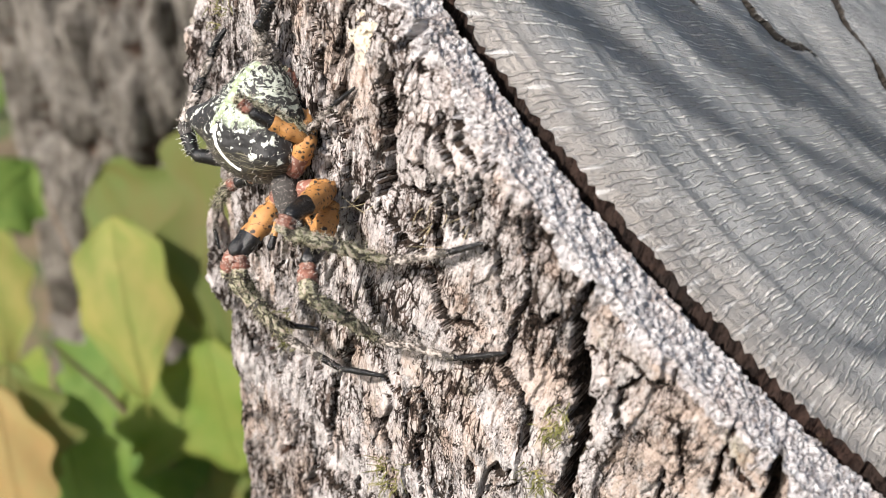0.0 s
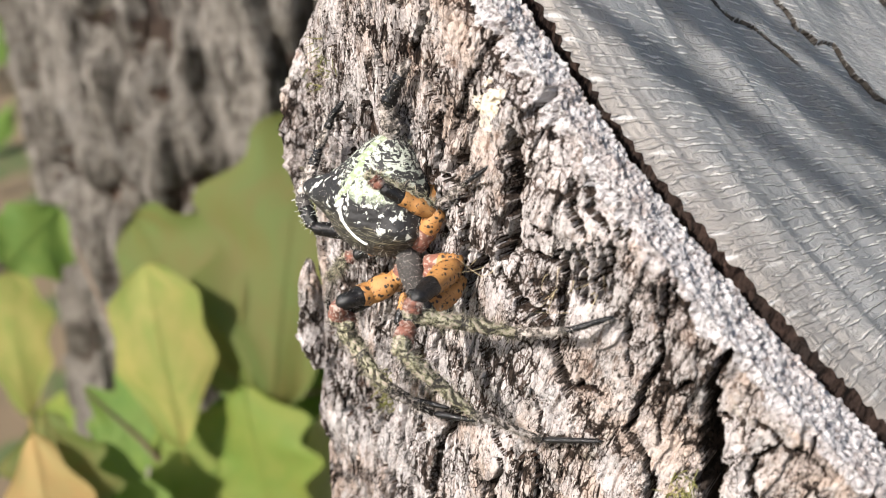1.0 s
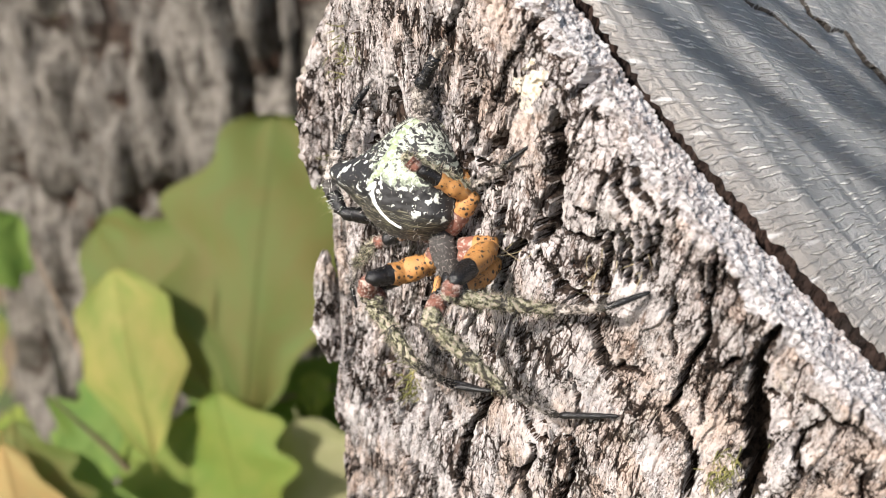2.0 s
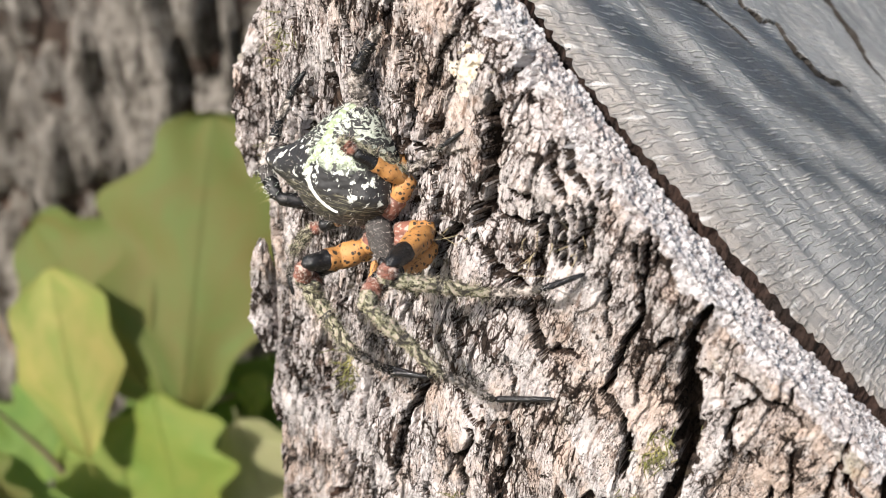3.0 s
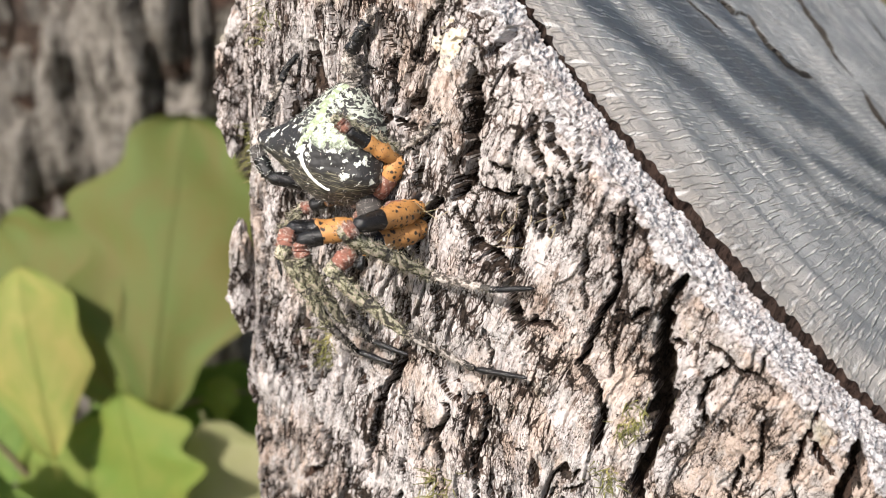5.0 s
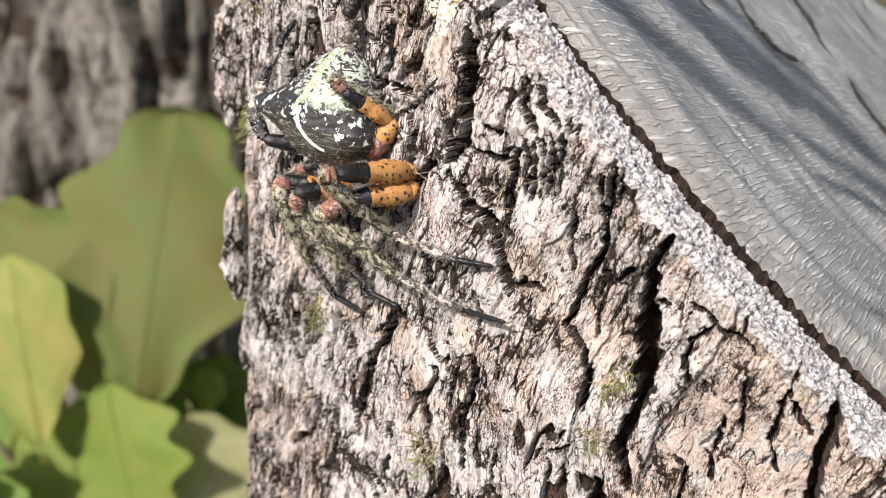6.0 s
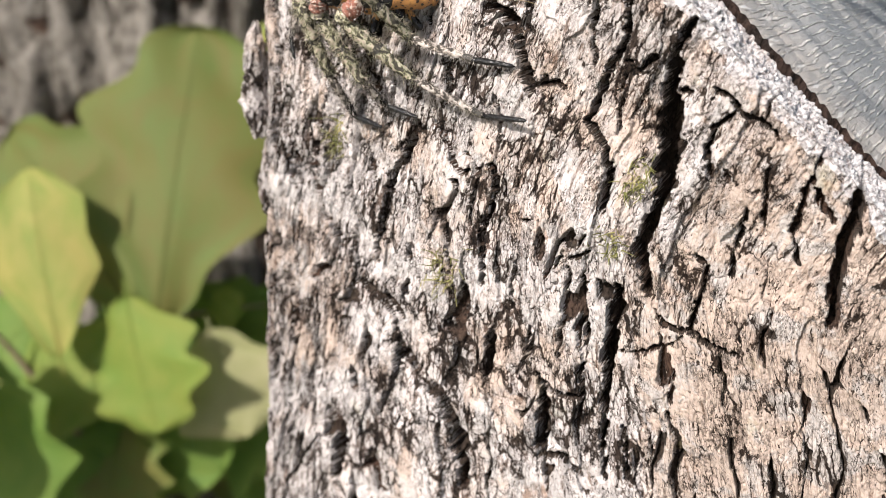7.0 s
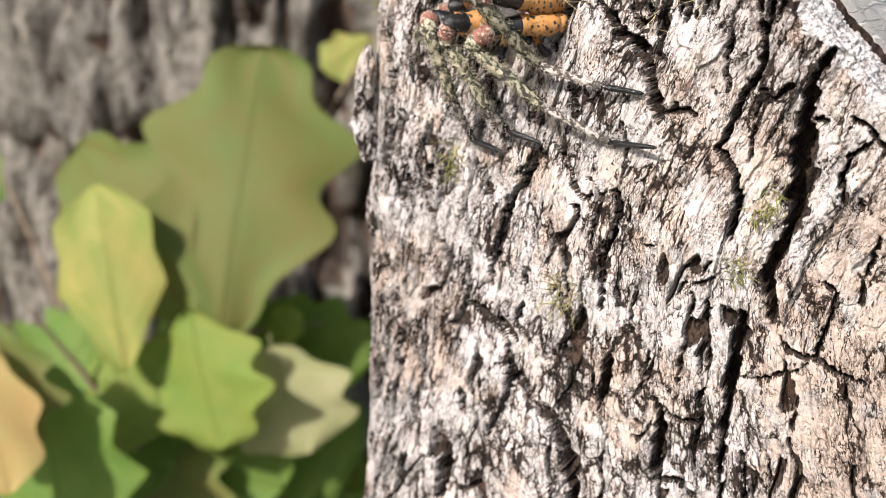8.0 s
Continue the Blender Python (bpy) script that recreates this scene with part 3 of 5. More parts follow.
furrow(0.69, 3.6, (-38.0, 37.2), (-38.2, 34.6), (-37.9, 32.2), (-37.6, 29.7), (-36.0, 27.1), (-34.6, 25.0))
furrow(0.18, 1.6, (-43.7, 50.5), (-42.3, 50.4), (-41.4, 50.8), (-40.2, 51.6))
furrow(0.22, 1.8, (-35.6, 48.2), (-35.7, 46.3), (-34.5, 44.6), (-33.8, 43.3))
furrow(0.25, 1.6, (-36.2, 48.6), (-35.0, 50.4), (-34.3, 51.5))
furrow(0.22, 1.6, (-48.3, 51.6), (-46.7, 51.2), (-46.1, 51.9), (-45.6, 53.6))
furrow(0.14, 1.2, (-48.0, 49.5), (-47.6, 47.8), (-46.6, 44.7), (-46.0, 42.7))
furrow(0.22, 1.8, (-62.7, 39.5), (-61.1, 37.9), (-59.9, 34.3), (-59.6, 31.9))
furrow(0.40, 2.8, (-59.8, 31.0), (-58.5, 29.1), (-58.0, 26.3), (-57.8, 23.2))
furrow(0.18, 1.0, (-47.1, 22.4), (-46.7, 24.2), (-44.8, 25.5), (-43.6, 27.2), (-42.7, 29.2))
furrow(0.23, 1.2, (-45.1, 23.6), (-44.2, 20.4), (-43.2, 17.3), (-42.6, 13.8), (-41.6, 10.6))
furrow(0.20, 1.2, (-43.6, 24.5), (-42.5, 22.3), (-41.8, 20.0), (-39.7, 16.6), (-39.0, 14.1))
furrow(0.33, 2.4, (-38.6, 11.5), (-37.9, 9.0), (-36.7, 7.2))
furrow(0.69, 3.6, (-38.4, 23.9), (-37.4, 21.8), (-37.0, 19.2), (-36.4, 16.7), (-35.7, 14.2), (-34.8, 11.7))
furrow(0.43, 3.0, (-34.8, 11.7), (-34.3, 9.7), (-33.8, 7.0), (-32.7, 5.2), (-31.8, 1.6), (-29.4, -3.2))
furrow(0.29, 2.6, (-33.0, 23.4), (-31.4, 22.5), (-29.5, 22.7), (-28.0, 23.4), (-26.2, 22.9), (-25.0, 22.7), (-23.2, 22.8), (-21.4, 22.9))
furrow(0.22, 1.8, (-28.0, 23.4), (-28.4, 25.2), (-28.6, 26.6))
furrow(0.22, 1.6, (-28.6, 26.6), (-29.1, 30.5), (-29.5, 32.1), (-31.0, 33.0), (-32.0, 32.7))
furrow(0.18, 1.4, (-34.9, 15.9), (-33.2, 16.5), (-31.8, 17.7), (-30.6, 19.3), (-29.3, 20.6), (-28.7, 21.8))
furrow(0.62, 3.2, (-43.1, 6.6), (-41.5, 4.6), (-40.8, 1.9), (-39.8, -1.7), (-39.0, -4.5))
furrow(0.29, 2.0, (-42.4, 6.5), (-40.7, 5.6), (-38.7, 5.9), (-37.1, 6.9))
furrow(0.33, 2.4, (-39.0, -5.4), (-37.2, -3.6), (-35.7, -3.1), (-34.1, -3.7), (-32.1, -5.0))
furrow(0.22, 1.6, (-30.3, 5.7), (-27.9, 2.0), (-26.7, -1.4))
furrow(0.18, 1.2, (-26.8, 6.8), (-25.0, 3.8))
furrow(0.18, 1.2, (-27.7, 17.1), (-26.6, 14.0), (-25.4, 9.7))
furrow(0.18, 1.2, (-52.1, 21.2), (-51.7, 17.6), (-50.2, 13.8))
furrow(0.22, 1.4, (-47.2, 12.8), (-46.2, 9.5), (-45.9, 5.7))
furrow(0.69, 3.4, (-18.1, 50.4), (-17.5, 47.2), (-16.9, 43.2), (-16.2, 39.1), (-13.6, 32.2))
furrow(0.25, 1.8, (-23.5, 52.5), (-23.5, 50.4), (-23.7, 48.2))
furrow(0.25, 1.6, (-23.7, 48.2), (-23.3, 45.0), (-22.6, 40.9), (-20.4, 37.6))
furrow(0.18, 1.2, (-31.0, 51.7), (-31.5, 54.1), (-31.9, 56.8))
furrow(0.18, 1.0, (-32.9, 44.9), (-31.6, 43.6))
furrow(0.25, 1.8, (-22.6, 47.0), (-20.9, 45.5), (-19.2, 44.2))
furrow(0.18, 1.2, (-28.4, 46.8), (-27.3, 43.6), (-25.6, 39.3))
furrow(0.18, 1.2, (-28.4, 41.2), (-27.7, 36.2), (-26.7, 32.2))
furrow(0.33, 2.2, (-101.6, 69.6), (-100.1, 67.3), (-99.2, 65.3), (-97.4, 62.2))
furrow(0.72, 2.6, (-102.0, 61.4), (-101.9, 59.0), (-100.2, 56.7))
furrow(0.33, 1.8, (-105.4, 55.6), (-106.7, 53.6))
furrow(0.43, 2.6, (-93.0, 76.7), (-94.0, 74.0), (-94.4, 71.6), (-94.9, 69.7))
furrow(0.47, 3.0, (-91.7, 69.9), (-90.6, 67.4), (-88.5, 66.1), (-87.3, 64.4), (-86.0, 61.9), (-85.8, 59.6), (-85.9, 57.1))
furrow(0.36, 2.6, (-79.5, 80.9), (-80.6, 79.6), (-82.2, 77.8), (-82.6, 75.8), (-82.7, 73.9), (-83.7, 72.3), (-84.1, 70.8))
furrow(0.43, 2.6, (-84.1, 70.8), (-84.1, 68.8), (-83.9, 66.2))
furrow(0.40, 2.8, (-73.6, 75.6), (-74.0, 73.6), (-74.7, 71.9))
furrow(0.87, 3.8, (-75.4, 69.8), (-74.4, 67.5), (-73.4, 64.2), (-72.2, 60.9), (-71.5, 57.4))
furrow(0.43, 2.8, (-70.5, 57.6), (-71.7, 55.6), (-72.7, 53.5))
furrow(0.54, 3.4, (-74.2, 52.4), (-75.6, 50.7), (-76.3, 47.6), (-75.6, 43.7))
furrow(0.54, 3.4, (-71.4, 52.4), (-69.3, 51.3), (-67.8, 49.7), (-65.4, 50.3), (-63.6, 49.9))
furrow(0.29, 2.0, (-69.5, 56.9), (-67.1, 57.5), (-64.6, 58.1))
furrow(0.58, 3.0, (-65.1, 54.5), (-64.8, 53.4))
furrow(0.43, 2.6, (-64.3, 60.0), (-63.4, 56.5), (-62.8, 52.7), (-61.9, 49.9))
furrow(0.58, 3.6, (-61.5, 47.7), (-60.6, 45.6), (-59.4, 43.7), (-58.4, 42.8))
furrow(0.22, 1.6, (-57.3, 45.2), (-56.5, 44.4))
furrow(0.25, 1.8, (-37.7, 53.2), (-35.7, 53.1), (-34.2, 51.8), (-31.7, 51.6), (-30.3, 51.4), (-28.6, 50.8))
furrow(0.29, 2.0, (-65.1, 68.8), (-63.4, 66.3), (-60.5, 64.9))
furrow(0.25, 1.8, (-62.9, 69.2), (-60.7, 67.5), (-59.0, 65.0))
furrow(0.29, 2.0, (-63.8, 61.9), (-62.3, 58.8), (-61.4, 55.3))
furrow(0.25, 1.8, (-61.6, 62.4), (-60.0, 59.3), (-59.2, 56.2))
furrow(0.40, 2.4, (-104.0, 27.0), (-102.5, 23.9), (-101.3, 21.7))
furrow(0.33, 2.0, (-108.9, 53.5), (-109.1, 49.8), (-108.8, 47.2))
furrow(0.29, 2.0, (-92.0, 61.9), (-87.6, 61.9))
furrow(0.36, 2.4, (-84.2, 58.1), (-81.3, 58.5), (-80.0, 57.6))
furrow(0.29, 2.0, (-80.5, 56.5), (-78.8, 54.6), (-78.3, 51.6))
furrow(0.36, 2.2, (-93.0, 15.1), (-92.8, 10.9), (-90.2, 9.6))
furrow(0.36, 2.4, (-89.7, 17.7), (-88.5, 14.3), (-86.7, 11.9))
furrow(0.29, 1.8, (-66.7, 67.9), (-64.9, 65.1), (-63.0, 63.2))
furrow(0.25, 1.6, (-59.9, 69.4), (-58.7, 66.3), (-57.2, 64.1))
furrow(0.33, 2.0, (-62.3, 61.2), (-60.9, 58.0), (-60.2, 54.8))
furrow(0.33, 2.0, (-60.8, 63.5), (-59.3, 60.5), (-58.5, 57.0))
furrow(0.25, 1.6, (-59.4, 64.0), (-58.1, 60.9), (-57.3, 57.8))
furrow(0.36, 2.4, (-63.9, 57.8), (-62.8, 54.5), (-62.3, 51.4))
furrow(0.36, 2.2, (-63.5, 48.9), (-61.9, 46.5), (-61.0, 44.9))
furrow(0.40, 2.4, (-77.6, 52.5), (-78.1, 49.6))
furrow(0.36, 2.0, (-67.6, 54.0), (-66.1, 52.4), (-64.6, 51.7))
furrow(0.47, 2.6, (-74.5, 59.2), (-73.2, 56.4), (-72.0, 54.4))
furrow(0.29, 1.8, (-83.9, 55.7), (-81.9, 54.0), (-81.4, 50.5))
furrow(0.33, 2.0, (-71.0, 41.3), (-69.4, 38.8), (-68.8, 35.9))
furrow(0.22, 1.4, (-54.6, 56.1), (-53.7, 52.5), (-52.0, 49.5))
furrow(0.29, 1.8, (-52.5, 64.1), (-51.4, 59.7), (-50.1, 55.6))
furrow(0.25, 1.6, (-51.2, 63.7), (-50.3, 60.3))

PLATES = [(-101, 63), (-91, 63), (-80, 72), (-81, 63), (-76, 59), (-70, 70), (-66, 63), (-62, 69), (-60, 58), (-65, 55), (-72, 48), (-55, 53), (-46, 59), (-69, 40), (-79, 33), (-87, 28),
          (-106, 23), (-94, 26), (-45, 49), (-52, 35), (-36, 56), (-30, 43), (-27, 55), (-20, 50), (-68, 28), (-80, 17), (-94, 19), (-66, 17)]
PLATES += [(-69, 17), (-77, 13), (-84, 5), (-51, 33), (-31, 30), (-28, 37), (-58, 3), (-49, 17), (-41, 11), (-27, 17), (-14, 18), (-71, -5), (-77, -15), (-57, -15), (-46, 1), (-36, 2), (-73, -30),
           (-42, -13), (-23, 3), (-34, -9), (-86, -5), (-8, 34), (-8, 8)]
PLATES += [(-110 + 7 * (n % 5) + 3 * (n // 5 % 2), -20 - 12 * (n // 5)) for n in range(20)] + [(-122, 50 - 18 * n) for n in range(7)] + [(-112, 42 - 17 * n) for n in range(6)]


def leaning(u, v):
    """The grain leans over towards the corner, and the other way low down on the sawn side."""
    corner = 0.36 * ease(-60, -125, u) * (v - 40)
    below = 0.08 + 0.007 * (np.clip(u, -74, -15) + 74)
    return u + corner + below * (v - 30) * ease(45, 15, v)


def carved(u, v, bend_u, bend_v):
    """How deep the furrows go at a place, in millimetres, and how far the plates bend down into them."""
    deep, shoulder = np.zeros(u.shape), np.zeros(u.shape)
    for width, depth, points in FURROWS:
        (low_u, low_v), (high_u, high_v) = np.min(points, axis=0) - 3.0, np.max(points, axis=0) + 3.0
        here = np.nonzero((u > low_u) & (u < high_u) & (v > low_v) & (v < high_v))
        if not len(here[0]):
            continue
        pu, pv = u[here] + bend_u[here], v[here] + bend_v[here]
        near = np.full(pu.shape, 1e9)
        for n, ((au, av), (bu, bv)) in enumerate(zip(points, points[1:])):
            k = np.clip(((pu - au) * (bu - au) + (pv - av) * (bv - av)) / ((bu - au) ** 2 + (bv - av) ** 2), 0, 1)
            share = (n + k) / (len(points) - 1)
            near = np.minimum(near, np.hypot(pu - au - k * (bu - au), pv - av - k * (bv - av)) + 0.45 * width * (2 * share - 1) ** 4)
        near -= 0.6 * width * layered(pu / 2.5, pv / 2.5, 2, 25) + 0.24 * layered(pu / 0.8, pv / 1.2, 2, 27)
        wall = 0.12 + 0.2 * width
        deep[here] = np.maximum(deep[here], (1.2 * depth + 0.8 * width) * (1 - ease(width - 0.5 * wall, width + wall, near)))
        shoulder[here] = np.maximum(shoulder[here], (0.5 + 0.3 * depth) * (1 - ease(0.6 * width, 1.2 * width + 1.5, near)))
    return deep, shoulder


def bark_height(u, v):
    """How far the bark stands out, in millimetres, with and without its fine detail, the number of the plate, and how deep the furrows are."""
    lean_u = leaning(u, v)
    wu = u + 1.1 * layered(u / 6, v / 9, 3, 3)
    wv = v + 1.6 * layered(u / 8, v / 8, 3, 9)
    first, second, which = np.full(u.shape, 1e9), np.full(u.shape, 1e9), np.zeros(u.shape, int)
    for n, (pu, pv) in enumerate(PLATES):
        d = np.hypot(wu - pu, (wv - pv) * 0.62)
        closer = d < first
        second = np.where(closer, first, np.minimum(second, d))
        which, first = np.where(closer, n, which), np.where(closer, d, first)
    rnd = np.random.RandomState(4)
    lift, lean = rnd.uniform(-0.5, 0.6, len(PLATES)), rnd.uniform(-0.06, 0.06, (len(PLATES), 2))
    seat = np.array(PLATES, float)
    edge = second - first
    base = lift[which] + lean[which, 0] * (u - seat[which, 0]) + lean[which, 1] * 0.5 * (v - seat[which, 1])
    base *= ease(0, 3.5, edge)
    # the plates are smoother towards the sawn side
    flaked = np.maximum(ease(-70, -86, u), 0.8 * ease(66, 74, v) * ease(-62, -72, u))
    deep, shoulder = carved(u, v, 0.30 * layered(u / 1.2, v / 1.8, 4, 21, 0.65), 0.30 * layered(u / 1.4, v / 1.4, 4, 23, 0.65))
    # rows of plates along the grain, with brown valleys between them
    jag_u = u + 0.20 * layered(u / 1.2, v / 2.6, 3, 61, 0.65)
    row_u = leaning(jag_u, v) + 1.2 * layered(u / 6, v / 10, 2, 62)
    gap, number = cells(row_u / 5.6, v / 30 + 0.25 * layered(u / 6, v / 12, 2, 63), 65)
    wide_here = 0.16 * ease(-0.3, 0.6, layered(u / 6, v / 11, 2, 67)) * np.maximum(ease(-56, -82, u), 0.75 * ease(34, 22, v))
    valley = 1 - ease(wide_here - 0.03, wide_here + 0.015, gap + 0.02 * layered(u / 0.8, v / 1.6, 2, 68))
    valley = np.where(wide_here > 0.01, valley, 0)
    plain = base - np.maximum(deep, 1.7 * valley) - 0.12 * shoulder + 0.9 * (number - 0.5)
    deep = np.maximum(deep, 1.6 * valley)
    h = plain.copy()
    # flat flakes along the grain in three sizes, each at its own level, with broken edges
    fu = leaning(jag_u, v) + 0.35 * layered(u / 3, v / 8, 2, 53)
    fv = v + 0.7 * layered(u / 2, v / 4, 2, 59)
    for wide, tall, drop, step, seed in ((2.8, 16.0, 1.15, 0.6, 81), (1.35, 7.5, 0.6, 0.35, 91), (0.62, 3.2, 0.25, 0.26, 101)):
        split, number = cells(fu / wide, fv / tall, seed)
        opened = ease(-0.3, 0.4, layered(u / 5, v / 9, 2, seed + 9))
        width = 0.02 + 0.10 * opened * (0.4 + 0.6 * flaked)
        h -= drop * (0.25 + 0.75 * flaked) * opened * (1 - ease(width - 0.02, width + 0.03, split))
        h += step * (0.25 + 0.75 * flaked) * (number - 0.5)
    # dark slits along the grain
    for wide, tall, depth, least, seed in ((4.2, 20, 2.2, 0.12, 111), (2.0, 9, 0.9, 0.2, 117), (1.0, 4.5, 0.5, 0.6, 121)):
        line = np.abs(layered(fu / wide, fv / tall, 2, seed)) + 0.09 * (1 - ease(0.0, 0.3, layered(u / 4, v / 7, 2, seed + 3)))
        h -= depth * (least + (1 - least) * flaked) * (1 - ease(0.02, 0.07, line))
    h += 0.06 * layered(u / 0.45, v / 0.7, 3, 151, 0.7)
    return h, plain, which, deep


def outline(theta, v):
    """The stump's radius at an angle and height: a round front, and a leaning corner beyond which it falls away."""
    theta = np.asarray(theta, float)
    v = np.asarray(v, float)
    side = (86.0 + 0.33 * np.clip(v, -90, 88) - 24.0 * ease(55, 88, v)) / np.maximum(np.sin(-theta) - 0.03 * np.cos(theta), 0.05)
    side = np.where(np.sin(-theta) > 0.2, side, 1e3)
    k = 5.0
    gap = np.clip(0.5 + 0.5 * (side - RADIUS) / k, 0, 1)
    return side * (1 - gap) + RADIUS * gap - k * gap * (1 - gap)


def cut_height(x, y):
    """How high the saw cut lies over a place."""
    return 64.13 - (0.37255 * (x + 42.74) - 0.24583 * (y + 117.93)) / 0.89484


CUT_NORMAL = np.array((0.37255, -0.24583, 0.89484))


def grid_faces(rows, columns):
    a = np.arange(rows * columns).reshape(rows, columns)
    return np.stack([a[:-1, :-1], a[:-1, 1:], a[1:, 1:], a[1:, :-1]], -1).reshape(-1, 4)


def grid_normals(points):
    across, down = np.gradient(points, axis=1), np.gradient(points, axis=0)
    n = np.cross(across, down)
    return n / np.maximum(np.linalg.norm(n, axis=-1, keepdims=True), 1e-12)


def sheet(name, points, uv, mat, parent, faces=None, normals=None, indices=None, label="", grain_at=None):
    """A mesh from a grid of points in millimetres, with its UV in millimetres."""
    flat, uv = points.reshape(-1, 3), uv.reshape(-1, 2)
    faces = grid_faces(*points.shape[:2]) if faces is None else faces
    used, inverse = np.unique(faces, return_inverse=True)
    faces_here = inverse.reshape(faces.shape)
    ob = part(name, ((flat[used] / 1000 + (0, 0, BASE / 1000)).tolist(), [], faces_here.tolist()), mat, parent, label)
    layer = ob.data.uv_layers.new(name="UVMap")
    layer.data.foreach_set("uv", (uv[used] / 100)[faces_here.ravel()].astype(np.float32).ravel())
    along = ob.data.attributes.new("grain", "FLOAT_VECTOR", "POINT")
    along.data.foreach_set("vector", ((points if grain_at is None else grain_at).reshape(-1, 3)[used] / 100).astype(np.float32).ravel())
    if indices is not None:
        ob.data.polygons.foreach_set("material_index", indices.astype(np.int32))
    if normals is not None:
        ob.data.normals_split_custom_set_from_vertices(normals.reshape(-1, 3)[used].tolist())
    return ob


def build_bark(columns=940, rows=880):
    k = np.linspace(0, 1, rows)[:, None]
    start = np.concatenate([np.linspace(-146, -124, 50, endpoint=False), np.linspace(-124, 9, columns - 50)])
    # the columns lean with the grain
    u = start[None, :] + 0.17 * k * np.interp(start, (-120, 9), (158, 68))[None, :]
    theta = u / RADIUS
    body = outline(theta, 85)
    top = cut_height(body * np.sin(theta), -body * np.cos(theta))
    reach = np.interp(u, (-120, 9), (158, 68))
    v = top - k * reach
    body = outline(theta, v)
    h, plain, which, deep = bark_height(u, v)
    sunk = plain - h
    from_rim = k * reach + 0.8 * layered(u / 3, v / 3, 3, 12)
    soft_rim = ease(-100, -88, u) * ease(-54, -62, u)
    keep = ease(0.5, 1.5 + 6 * soft_rim, from_rim)
    crumbs, number = cells(u / 0.75, v / 0.75, 43)
    h = h * keep + (0.5 * plain + 0.35 * layered(u / 2, v / 2, 3, 45) + 0.3 * (number - 0.5) - 0.25 * (1 - ease(0, 0.3, crumbs))) * (1 - keep)
    h -= (0.6 + 1.8 * soft_rim) * (1 - ease(0, 1.5 + 4.0 * soft_rim, from_rim))
    r = body + h
    x, y = r * np.sin(theta), -r * np.cos(theta)
    v = np.where(k == 0, cut_height(x, y), v)
    points = np.stack([x, y, v], -1)
    normals = -grid_normals(points)
    faces = grid_faces(rows, columns)[:, ::-1]
    plate = which[:-1, :-1].ravel()
    # depth picks the faces that get inner bark with shade in its colour
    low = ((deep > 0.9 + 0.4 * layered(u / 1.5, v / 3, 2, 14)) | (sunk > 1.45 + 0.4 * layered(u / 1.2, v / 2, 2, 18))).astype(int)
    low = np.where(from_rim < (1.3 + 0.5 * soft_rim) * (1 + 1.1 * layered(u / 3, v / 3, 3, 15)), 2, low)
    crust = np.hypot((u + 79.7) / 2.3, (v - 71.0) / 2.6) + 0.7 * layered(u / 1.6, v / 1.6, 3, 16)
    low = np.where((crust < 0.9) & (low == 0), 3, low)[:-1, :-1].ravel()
    uv = np.stack([u, v], -1)
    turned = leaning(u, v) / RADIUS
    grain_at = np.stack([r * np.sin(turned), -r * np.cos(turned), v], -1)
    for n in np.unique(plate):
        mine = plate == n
        sheet("bark_plate", points, uv, (BARK, SHADED_INNER_BARK, SAWN_BARK, CRUST), stump, faces[mine], normals, low[mine], grain_at=grain_at)
    # the sawn edge of the bark
    steps = 44
    rim_u, rim_t = u[0], theta[0]
    inner = np.minimum(131.7, body[0] - 6.6) + 0.35 * layered(rim_u / 2.5, rim_u * 0, 3, 40)
    s = np.linspace(0, 1, steps)[:, None]
    rr = r[0] * (1 - s) + inner * s
    x, y = rr * np.sin(rim_t), -rr * np.cos(rim_t)
    arc = rim_u * np.ones((steps, 1))
    crumbs, number = cells(arc / 0.62, rr / 0.62, 44)
    rough = (0.55 * (number - 0.5) - 0.25 * (1 - ease(0, 0.3, crumbs)) + 0.35 * layered(arc / 2.5, rr / 2.0, 4, 47)) * ease(0, 0.06, s) + 0.05
    points = np.stack([x, y, cut_height(x, y)], -1) + rough[..., None] * CUT_NORMAL
    sheet("sawn_bark_edge", points, np.stack([arc, rr], -1), SAWN_BARK, stump, label="crumbly grey sawn bark edge")
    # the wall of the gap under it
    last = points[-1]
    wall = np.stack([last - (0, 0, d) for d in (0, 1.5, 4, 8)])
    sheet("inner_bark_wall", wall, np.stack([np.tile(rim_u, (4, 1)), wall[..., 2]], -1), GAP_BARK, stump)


# cracks along the rings: half width and depth in millimetres, then radius and angle along them
WOOD_CRACKS = [
    (0.70, 1.6, ((86.5, -0.75), (85.9, -0.552), (85.7, -0.503), (84.2, -0.471), (81.1, -0.456), (81.9, -0.399), (81.0, -0.347), (76.2, -0.28))),
    (0.85, 2.0, ((63.0, -0.75), (62.5, -0.527), (62.0, -0.425), (62.4, -0.342), (65.5, -0.262), (66.0, -0.216), (68.8, -0.158), (70.8, -0.077), (71.0, 0.1))),
    (0.45, 0.7, ((99.5, -0.70), (98.2, -0.564), (95.1, -0.532), (92.4, -0.488), (90.6, -0.442))),
    (0.5, 1.0, ((40.7, -0.6), (41.5, -0.4), (42.4, -0.3), (44.0, -0.1))),
]


